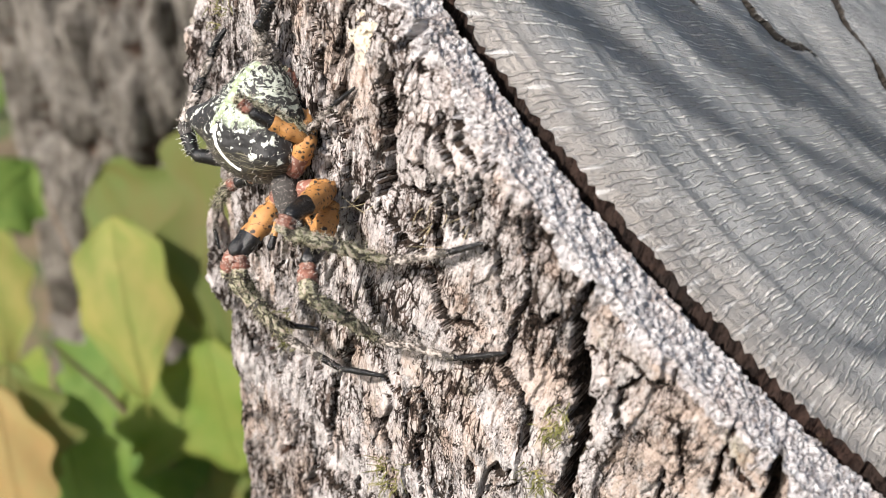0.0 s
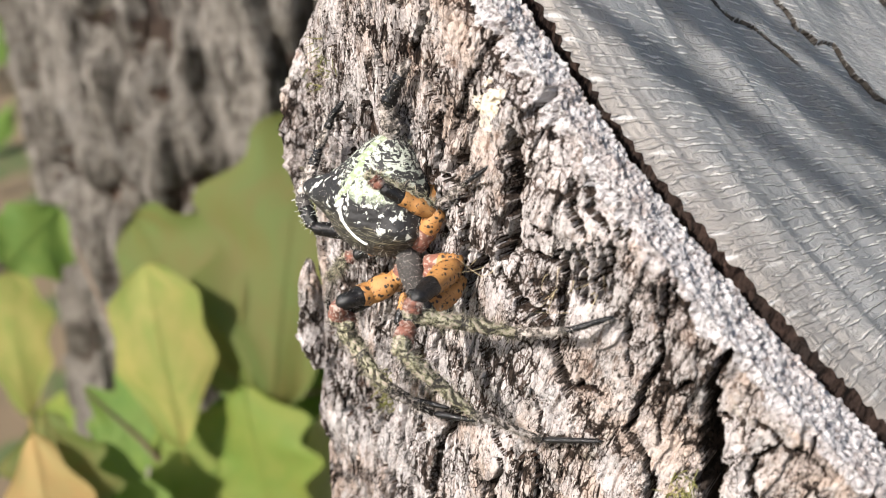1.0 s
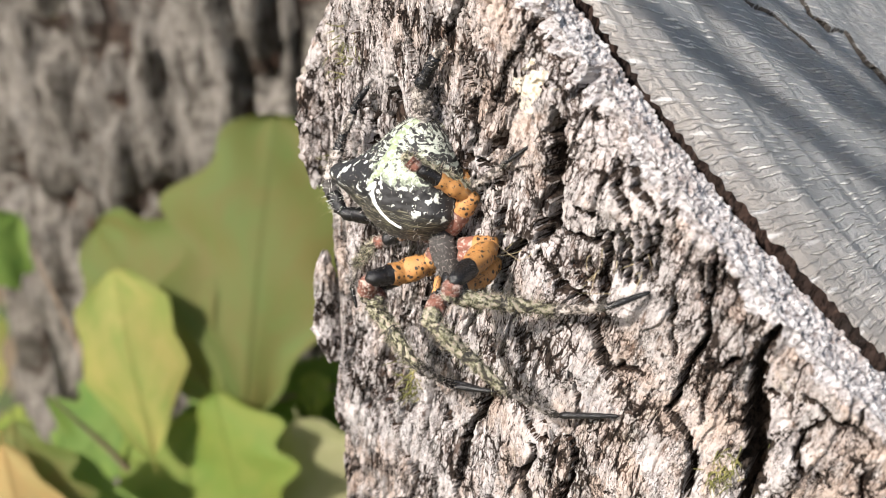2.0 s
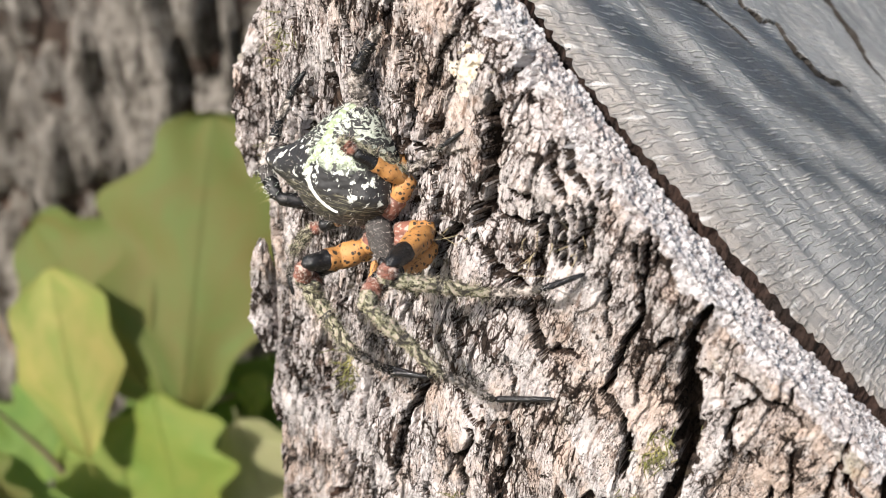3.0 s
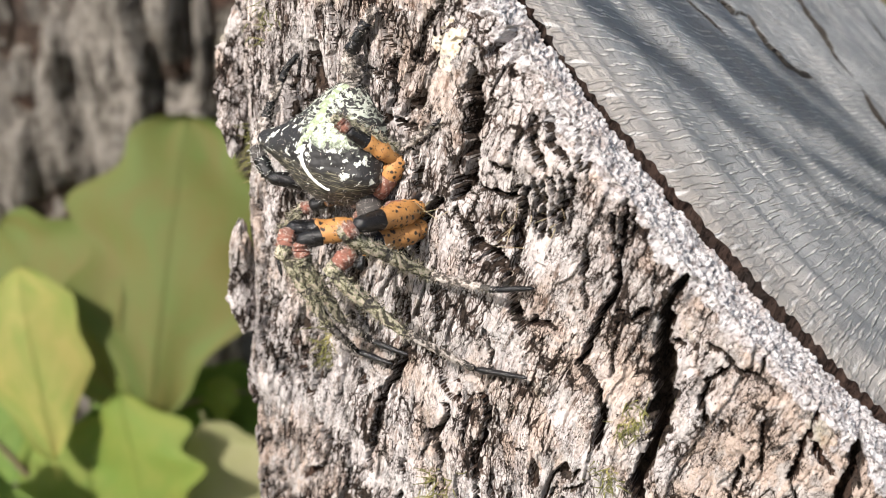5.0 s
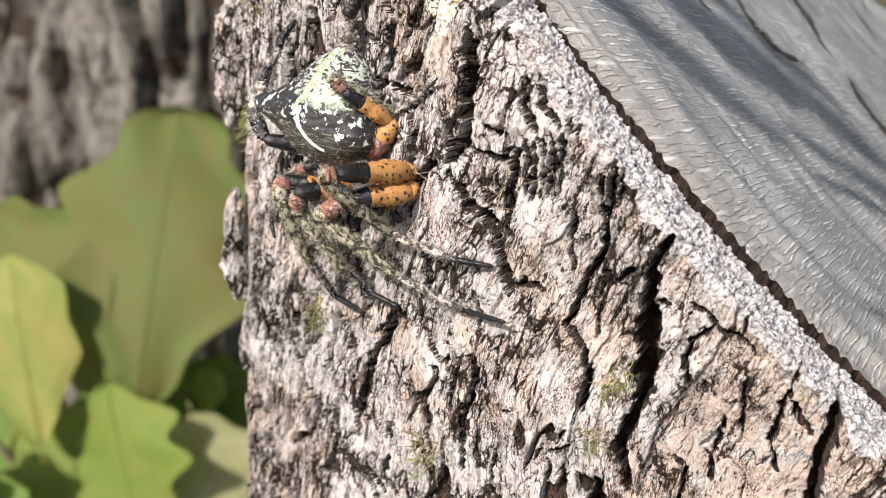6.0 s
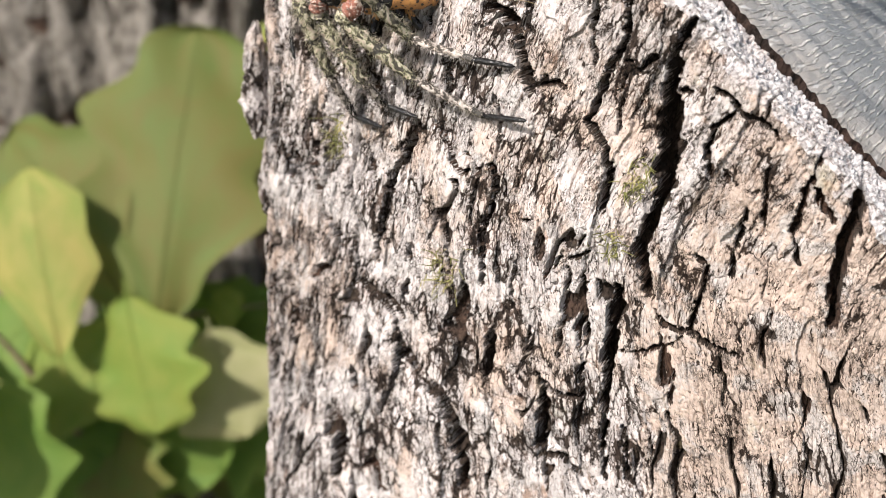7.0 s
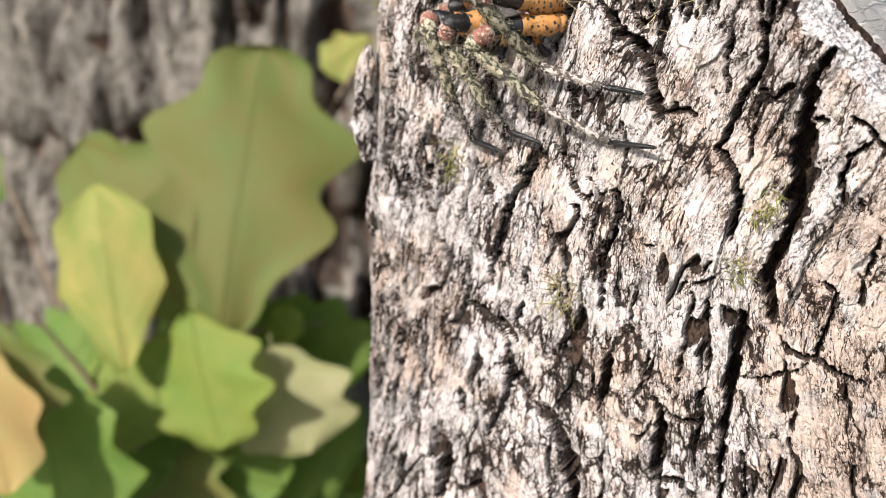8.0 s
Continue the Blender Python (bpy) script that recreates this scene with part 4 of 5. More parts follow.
def build_wood(columns=560, rows=640):
    """The grey end grain, its serrated outer edge and ring cracks."""
    theta = np.linspace(-57, 72, columns)[None, :] * np.pi / 180 * np.ones((rows, 1))
    body = outline(theta, 85)
    arc = theta * 130
    edge = np.minimum(128.7, body - 9.1) + 0.42 * np.sin(arc * 3.3 + 3 * layered(arc / 3, arc * 0, 2, 60)) + 0.4 * layered(arc / 3, arc * 0, 3, 62)
    back = np.minimum(30 / np.maximum(np.cos(theta), 0.26), 118)
    k = np.linspace(0, 1, rows)[:, None] ** 1.25
    r = edge * (1 - k) + back * k
    x, y = r * np.sin(theta), -r * np.cos(theta)
    dent = 0.75 * layered(arc / 38, r / 6.5, 2, 63) + 0.22 * layered(arc / 22, r / 2.4, 2, 64) - 0.5
    bent_r = r + 0.5 * layered(arc / 4, r / 4, 3, 65)
    cracked = np.zeros(r.shape)
    for width, deep, track in WOOD_CRACKS:
        at = np.interp(theta, [a for _, a in track], [b for b, _ in track])
        ends = ease(track[0][1] - 0.03, track[0][1] + 0.03, theta) * ease(track[-1][1] + 0.03, track[-1][1] - 0.05, theta)
        off = np.abs(bent_r - at)
        dent -= deep * ends * (1 - ease(0.2 * width, width, off))
        # mask for the painted crack shade, wider than the dent itself
        cracked = np.maximum(cracked, ends * (1 - ease(0.85 * width, 1.25 * width, off)))
    points = np.stack([x, y, cut_height(x, y)], -1) + dent[..., None] * CUT_NORMAL
    rays = 80 * np.arctan2(x - 18, -(y + 45))
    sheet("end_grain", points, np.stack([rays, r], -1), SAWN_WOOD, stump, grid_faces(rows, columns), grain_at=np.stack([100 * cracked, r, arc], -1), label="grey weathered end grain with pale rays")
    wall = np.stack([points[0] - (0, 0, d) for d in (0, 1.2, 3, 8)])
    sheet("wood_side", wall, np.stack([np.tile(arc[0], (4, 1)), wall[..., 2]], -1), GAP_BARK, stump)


def build_stump_rest():
    """The bark away from the light side, and the foot down to the ground."""
    t = np.linspace(-56, 72, 120) * np.pi / 180
    back_t = np.linspace(70, -55, 60) * np.pi / 180
    angle = np.concatenate([t, back_t, t[:1]])
    rows = 70
    seen = (np.arange(len(angle)) < 56)[None, :]
    k = np.linspace(0, 1, rows)[:, None]

    def loop_at(v):
        front = outline(angle, v)
        back = np.minimum(26 / np.maximum(np.cos(angle), 0.2), front - 0.5)
        radius = np.where((np.arange(len(angle)) >= 120) & (np.arange(len(angle)) < 180), back, front)
        return np.stack([radius * np.sin(angle), -radius * np.cos(angle)], -1)

    loop = loop_at(85.0)
    along = np.concatenate([[0], np.cumsum(np.hypot(*np.diff(loop, axis=0).T))])
    top = cut_height(loop[:, 0], loop[:, 1])[None, :] - 3.0
    start = np.where(seen, top - np.interp(loop[:, 0], (-100, 5), (150, 62))[None, :], top)
    v = start * (1 - k) + (-BASE - 5) * k
    loop = loop_at(v)
    centre = np.array((-10, -85))
    out = loop - centre
    out /= np.linalg.norm(out, axis=-1, keepdims=True)
    h = 2.0 * layered(along[None, :] / 9 + 0 * k, v / 26, 3, 90) + 18 * k**4 - 0.5 - np.where(seen, 1.2 * (1 - ease(0, 0.1, k)), 0)
    xy = loop + out * h[..., None]
    points = np.concatenate([xy, v[..., None]], -1)
    sheet("bark", points, np.stack([along[None, :] + 0 * k, v], -1), BARK, stump, grid_faces(rows, len(loop))[:, ::-1])


def build_corner_flake(spine, halves, thick, seed):
    """A thick flake of bark that stands off the corner. spine: its top and bottom (millimetres round, up, out); halves: its half width along it."""
    rows, sides = 70, 56
    (u0, v0, o0), (u1, v1, o1) = spine
    k = np.linspace(0, 1, rows)[:, None] * np.ones((1, sides))
    a = np.linspace(0, 2 * np.pi, sides)[None, :] * np.ones((rows, 1))
    u, v, out = u0 + (u1 - u0) * k, v0 + (v1 - v0) * k, o0 + (o1 - o0) * k
    wide = np.interp(k, np.linspace(0, 1, len(halves)), halves)
    around = np.cos(a) * 2.2
    rough = 1 + 0.22 * layered(around + 3 * np.sin(a), v / 2.5, 4, seed, 0.6) + 0.10 * layered(around * 4, v / 0.7, 3, seed + 5, 0.7)
    theta = u / RADIUS
    r = outline(theta, v) + out + wide * np.cos(a) * rough
    side = thick * np.minimum(1, wide / 1.2) * np.sin(a) * rough
    v = v + 0.7 * layered(around, v / 3, 2, seed + 9)
    points = np.stack([r * np.sin(theta) + side * np.cos(theta), -r * np.cos(theta) + side * np.sin(theta), v], -1)
    sheet("bark_flake", points, np.stack([u, v], -1), BARK, stump, label="loose flake of bark at the corner")


build_bark()
build_corner_flake(((-125, 58, 0.2), (-115.5, 35, 3.2)), (0.4, 1.8, 3.2, 3.6, 3.2, 2.4, 0.5), 1.5, 301)
build_corner_flake(((-109, 27.5, 1.6), (-103, 11.0, 1.2)), (0.3, 1.4, 1.9, 2.2, 2.6, 2.2, 0.8), 1.5, 311)
build_wood()
build_stump_rest()


# ---- small growth on the bark ----
def on_bark(u, v):
    """The place of a point of the bark in the world, and the way out of it."""
    h = float(bark_height(np.array([[u]], float), np.array([[v]], float))[0][0, 0])
    t = u / RADIUS
    r = float(outline(np.array([t]), v)[0]) + h
    place = STUMP_POSE @ Vector((r * math.sin(t) / 1000, -r * math.cos(t) / 1000, (v + BASE) / 1000))
    return place, STUMP_TURN.to_3x3() @ Vector((math.sin(t), -math.cos(t), 0))


def strand(verts, faces, points, radius, sides=4):
    """Adds a thin tapering tube along points."""
    first = len(verts)
    for n, p in enumerate(points):
        ahead = (points[min(n + 1, len(points) - 1)] - points[max(n - 1, 0)]).normalized()
        a = ahead.orthogonal().normalized()
        b = ahead.cross(a)
        r = radius * (1 - 0.8 * n / (len(points) - 1))
        verts += [p + r * (math.cos(k * 2 * math.pi / sides) * a + math.sin(k * 2 * math.pi / sides) * b) for k in range(sides)]
    for n in range(len(points) - 1):
        for k in range(sides):
            i, j = first + n * sides + k, first + n * sides + (k + 1) % sides
            faces.append((i, j, j + sides, i + sides))


def tuft(name, u, v, spread, count, long, mat, label, category, radius=0.00012):
    rnd = random.Random(int(u * 7 + v * 13))
    verts, faces = [], []
    for _ in range(count):
        place, out = on_bark(u + rnd.gauss(0, spread), v + rnd.gauss(0, spread * 1.3))
        way = (out + Vector((rnd.uniform(-1, 1), rnd.uniform(-1, 1), rnd.uniform(-1, 1)))).normalized()
        bend = Vector((rnd.uniform(-1, 1), rnd.uniform(-1, 1), rnd.uniform(-1.4, 0.6)))
        size = long * rnd.uniform(0.5, 1.2)
        strand(verts, faces, [place - 0.0003 * out + size * (k / 4 * way + (k / 4) ** 2 * 0.5 * bend) for k in range(5)], radius)
    ob = part(name, (verts, [], faces), mat, None, label)
    return tagged(ob, category=category, kind="stuff")


def build_growth():
    for u, v, spread, count, long in ((-41.3, 38.5, 1.1, 60, 0.0022), (-61.1, 13.4, 1.5, 60, 0.0022), (-85.5, 21.3, 1.2, 70, 0.0026), (-41.2, 29.5, 1.0, 45, 0.0018), (-115.5, 36.0, 1.8, 90, 0.0026), (-114.0, 57.0, 1.6, 60, 0.002)):
        tuft("moss_tuft", u, v, spread, count, long, MOSS, "small olive-green moss tuft growing on the bark", "moss")
    for u, v, spread, count, long in ((-63.4, 54.9, 1.3, 12, 0.004), (-74.9, 50.4, 1.6, 12, 0.004), (-60.5, 57.5, 0.9, 9, 0.0045)):
        tuft("dry_fibres", u, v, spread, count, long, STRAW, "dry straw-coloured bark fibres caught in a furrow", "fibres", 0.00007)


build_growth()

# ---- the spider, in millimetres from its middle ----
SPIDER_AT = Vector((-0.01696, 0.12933, 0.49076))
spider = holder("spider", Matrix.Translation(SPIDER_AT), "large orb spider with orange femurs and lichen-patterned abdomen", "spider")


def mm(points):
    return [Vector(p) / 1000 for p in points]


def hairs(parent, verts, normals, count, long, mat, seed, radius=0.00003, lean=0.8):
    """Short stiff hairs standing on a surface."""
    rnd = random.Random(seed)
    out_verts, out_faces = [], []
    for _ in range(count):
        n = rnd.randrange(len(verts))
        way = (normals[n] + lean * Vector((rnd.uniform(-1, 1), rnd.uniform(-1, 1), rnd.uniform(-1, 1)))).normalized()
        size = long * rnd.uniform(0.5, 1.3)
        p = verts[n] - way * size * 0.1
        strand(out_verts, out_faces, [p, p + way * size * 0.5, p + way * size], radius, 3)
    return part("hairs", (out_verts, [], out_faces), mat, parent)


def limb(name, long, profile, mats, split=None, hair=0, hair_mat=None, seed=0, sides=14):
    """A leg segment from its origin up its z axis. profile: (share of the length, radius in millimetres). split: shares at which the next material begins."""
    rnd = random.Random(seed)
    verts, normals, faces, index = [], [], [], []
    rings, rough = (30, 0.22) if name in ("tibia", "metatarsus", "patella") else (16, 0.06)
    for n in range(rings + 1):
        k = n / rings
        r = float(np.interp(k, [a for a, _ in profile], [b for _, b in profile])) / 1000
        r *= math.sqrt(max(0.08, min(1.0, 1 - ((k - 0.12) / 0.12) ** 2 if k < 0.12 else 1 - ((k - 0.92) / 0.08) ** 2 if k > 0.92 else 1)))
        swell = 1 + 0.08 * rnd.uniform(-1, 1)
        for s in range(sides):
            a = 2 * math.pi * s / sides
            bump = swell * (1 + rough * rnd.uniform(-1, 1))
            verts.append(Vector((r * bump * math.cos(a), r * bump * math.sin(a), k * long)))
            normals.append(Vector((math.cos(a), math.sin(a), 0.25)))
    for n in range(rings):
        for s in range(sides):
            faces.append((n * sides + s, n * sides + (s + 1) % sides, (n + 1) * sides + (s + 1) % sides, (n + 1) * sides + s))
            k = (n + 0.5) / rings
            index.append(sum(k > at for at in split or ()))
    faces += [tuple(range(sides - 1, -1, -1)), tuple(range(rings * sides, (rings + 1) * sides))]
    index += [0, index[-1]]
    ob = part(name, (verts, [], faces), mats, spider)
    ob.data.polygons.foreach_set("material_index", index)
    if hair:
        hairs(ob, verts, normals, int(1.5 * hair), 0.0010 if name == "tibia" else 0.0007, hair_mat, seed, 0.00004, 1.1)
    return ob


LEGS = {
    "right_front": dict(
        rest=[(9.67, -3.52, -3.53), (5.41, -14.44, -2.36), (5.02, -14.54, -4.20), (17.23, -11.71, -7.81), (22.84, -18.06, -3.39), (27.52, -16.70, -2.28)],
        start=[(9.67, -3.52, -3.53), (7.57, -14.83, -1.00), (6.93, -15.87, -2.44), (18.22, -12.71, -8.16), (26.03, -16.70, -4.35), (30.24, -18.20, -2.12)],
        folded=[(9.67, -3.52, -3.53), (0.66, -10.72, -1.18), (-1.16, -11.04, -1.56), (7.23, -7.12, -10.74), (15.29, -12.19, -11.59), (20.23, -12.80, -12.06)],
    ),
    "right_second": dict(
        rest=[(9.95, -4.74, -5.76), (3.62, -12.48, -5.63), (2.68, -16.71, -6.35), (10.99, -18.20, -14.50), (17.51, -14.21, -21.23), (24.89, -15.99, -19.98)],
        start=[(9.95, -4.74, -5.76), (8.93, -14.50, -7.68), (9.65, -18.51, -9.31), (16.39, -14.54, -18.05), (26.26, -16.96, -18.77), (32.51, -20.08, -15.54)],
        folded=[(9.95, -4.74, -5.76), (1.11, -9.40, -5.30), (-1.56, -7.81, -8.40), (7.75, -9.05, -15.42), (16.90, -11.52, -19.15), (21.81, -17.21, -17.48)],
    ),
    "left_front": dict(
        rest=[(1.29, 0.19, -8.58), (-5.72, -4.85, -7.50), (-6.30, -3.18, -11.12), (0.03, -8.58, -18.04), (4.27, -4.67, -23.74), (9.91, -6.63, -23.21)],
        start=[(1.29, 0.19, -8.58), (-2.68, -7.24, -10.76), (-4.06, -6.35, -14.44), (3.16, -9.38, -21.90), (10.21, -10.39, -25.79), (16.06, -10.11, -27.07)],
        folded=[(1.29, 0.19, -8.58), (-7.13, -0.73, -6.56), (-7.04, -4.66, -7.46), (-3.53, -2.46, -17.46), (-0.38, 0.71, -24.23), (3.63, -3.75, -24.07)],
    ),
    "left_second": dict(
        rest=[(1.88, -1.39, -6.71), (-5.30, -2.19, -10.05), (-5.07, -4.59, -11.38), (-1.78, -2.41, -20.61), (2.88, -3.61, -23.48), (8.23, -5.14, -23.86)],
        start=[(1.88, -1.39, -6.71), (-1.93, -6.73, -11.22), (-1.86, -8.19, -13.55), (-0.87, -3.86, -22.54), (1.77, -0.59, -26.25), (6.20, -3.55, -24.61)],
        folded=[(1.88, -1.39, -6.71), (-4.73, -5.77, -6.13), (-4.49, -5.06, -8.77), (0.98, -5.39, -17.18), (4.26, -3.25, -21.19), (8.41, -6.99, -21.28)],
    ),
    "right_third": dict(rest=[(7.10, -1.30, 2.10), (1.06, -3.34, 6.72), (-0.56, -2.83, 8.29), (7.15, -1.43, 3.35), (11.45, -4.52, 8.13), (14.43, -4.97, 10.62)]),
    "right_rear": dict(rest=[(6.12, -0.16, -0.31), (5.48, 6.08, 5.39), (1.6, 5.4, 9.3), (0.71, 5.3, 13.46), (2.88, 4.4, 17.97), (4.04, 4.6, 19.96)]),
    "left_third": dict(rest=[(1.07, 2.80, -3.80), (-4.44, 3.10, -6.26), (-5.85, 3.50, -7.03), (-8.75, 6.02, -11.37), (-9.71, 6.30, -15.37), (-9.11, 5.06, -17.71)]),
    "left_rear": dict(rest=[(-0.12, 5.44, -4.90), (-9.75, 3.51, -2.47), (-12.0, 7.6, -0.2), (-10.4, 13.3, 4.3), (-8.2, 14.2, 8.9), (-6.67, 14.6, 10.7)]),
}
SEGMENTS = ("femur", "patella", "tibia", "metatarsus", "tarsus")
GIRTH = dict(femur=((0, 1.1), (0.3, 1.62), (0.7, 1.25), (1, 0.95)), patella=((0, 0.98), (0.5, 1.10), (1, 0.92)), tibia=((0, 0.9), (0.3, 0.92), (1, 0.58)),
             metatarsus=((0, 0.6), (0.5, 0.46), (1, 0.42)), tarsus=((0, 0.42), (0.6, 0.38), (1, 0.22)))
leg_parts = {}


def between(a, b):
    return Matrix.Translation(a) @ (b - a).to_track_quat("Z", "Y").to_matrix().to_4x4()


def build_legs():
    for number, (leg, poses) in enumerate(LEGS.items()):
        joints = mm(poses["rest"])
        for n, name in enumerate(SEGMENTS):
            a, b = joints[n], joints[n + 1]
            long = (b - a).length
            lap = 0.0004 if name != "tarsus" else 0.0
            seed = 10 * number + n
            slim = 0.74 if leg in ("right_third", "left_third") else (1, 1, 1.5, 1.7, 1.6)[n] if leg == "right_rear" else (0.85, 0.85, 0.95, 1.1, 1.0)[n] if leg == "left_rear" else 1.0
            girth = [(k, r * slim) for k, r in GIRTH[name]]
            if name == "femur":
                cut = 0.28 if leg == "left_rear" else 0.62
                ob = limb(name, long + lap, girth, (ORANGE, BLACK), (cut,), 40, GREY_HAIR, seed)
            elif leg == "left_rear" and name == "patella":
                ob = limb(name, long + lap, girth, (BLACK, GREY_HAIR), (0.55,), 60, WHITE_HAIR, seed)
            elif name == "patella":
                ob = limb(name, long + lap, girth, (RED, LICHEN_LEG), (0.6,), 70, BARK_LEG, seed)
            elif name == "tibia" and leg in ("left_rear", "right_rear"):
                ob = limb(name, long + lap, girth, (BARK_LEG, BLACK, BARK_LEG), (0.60, 0.93) if leg == "left_rear" else (0.95, 0.96), 160, BARK_LEG, seed)
            elif name == "metatarsus" and leg in ("left_rear", "right_rear"):
                ob = limb(name, long + lap, girth, (BARK_LEG, BLACK), (0.55 if leg == "left_rear" else 0.12,), 60, BARK_LEG, seed)
            elif name == "tarsus" and leg == "right_rear":
                ob = limb(name, long, girth, (BARK_LEG,), None, 60, BARK_LEG, seed)
            elif name == "tibia":
                ob = limb(name, long + lap, girth, (LICHEN_LEG, DARK_BAND, LICHEN_LEG, DARK_BAND), (0.44, 0.50, 0.93), 300, LICHEN_LEG, seed)
            elif name == "metatarsus":
                ob = limb(name, long + lap, girth, (BARK_LEG, DARK_BAND, BLACK), (0.5, 0.62) if leg.startswith("left") else (0.80, 0.94), 160, BARK_LEG, seed)
            else:
                ob = limb(name, long, girth, (BLACK,), None, 30, BLACK, seed)
            ob.matrix_basis = between(a, b)
            leg_parts[leg, name] = ob
        # the short hip that joins the leg to the body
        hip = Vector((3.0, -1.4, -4.6)) / 1000
        start = hip + (joints[0] - hip) * 0.35
        ob = limb("coxa", (joints[0] - start).length + 0.0008, ((0, 1.1), (0.6, 1.25), (1, 1.1)), (RED, ORANGE), (0.45,), 20, GREY_HAIR, 90 + number)
        ob.matrix_basis = between(start, joints[0])


build_legs()

# the abdomen: its axis from the waist to the rear, its back, and its right
ABDOMEN_AT = Vector((-0.2, 4.0, 2.3)) / 1000
AXIS = Vector((0.20, 0.20, 0.96)).normalized()
BACK = Vector((-0.55, -0.72, 0.30))
BACK = (BACK - AXIS * BACK.dot(AXIS)).normalized()
SIDE = AXIS.cross(BACK)


def abdomen_point(s, a):
    """A point of the abdomen: s from the waist (-1) to the rear (1), a round from the back."""
    girth = math.sqrt(max(0.0, 1 - s * s)) * (1 - 0.30 * s - 0.06 * s * s)
    wide, high = 7.3 * girth, (5.8 if math.cos(a) > 0 else 4.8) * girth
    left = 0.70 * math.exp(-(((s + 0.3) / 0.34) ** 2)) * math.exp(-(((a if a < math.pi else a - 2 * math.pi) + 1.45) / 0.5) ** 2)
    hump = 1 + left + 0.13 * math.exp(-((s + 0.35) / 0.3) ** 2) * (math.exp(-((a - 1.0) / 0.4) ** 2) + math.exp(-((a + 1.0) / 0.4) ** 2))
    fold = 1 + 0.015 * math.sin(9 * s + 2 * math.cos(2 * a)) + 0.012 * math.sin(5 * a + 11 * s)
    here = Vector((3 * s, 2.2 * math.cos(a), 2.2 * math.sin(a)))
    fold += 0.035 * noise.noise(here * 1.4) + 0.022 * noise.noise(here * 4) + 0.016 * noise.noise(here * 9)
    return ABDOMEN_AT + (AXIS * 8.0 * s + (BACK * high * math.cos(a) + SIDE * wide * math.sin(a)) * hump * fold) / 1000


def towards(p):
    """The point of the abdomen's surface in the direction of p."""
    way = p - ABDOMEN_AT
    x, y, z = way.dot(AXIS) / 8.0, way.dot(BACK) / 5.8, way.dot(SIDE) / 7.3
    size = math.sqrt(x * x + y * y + z * z)
    return abdomen_point(max(-0.98, min(0.98, x / size)), math.atan2(z, y))


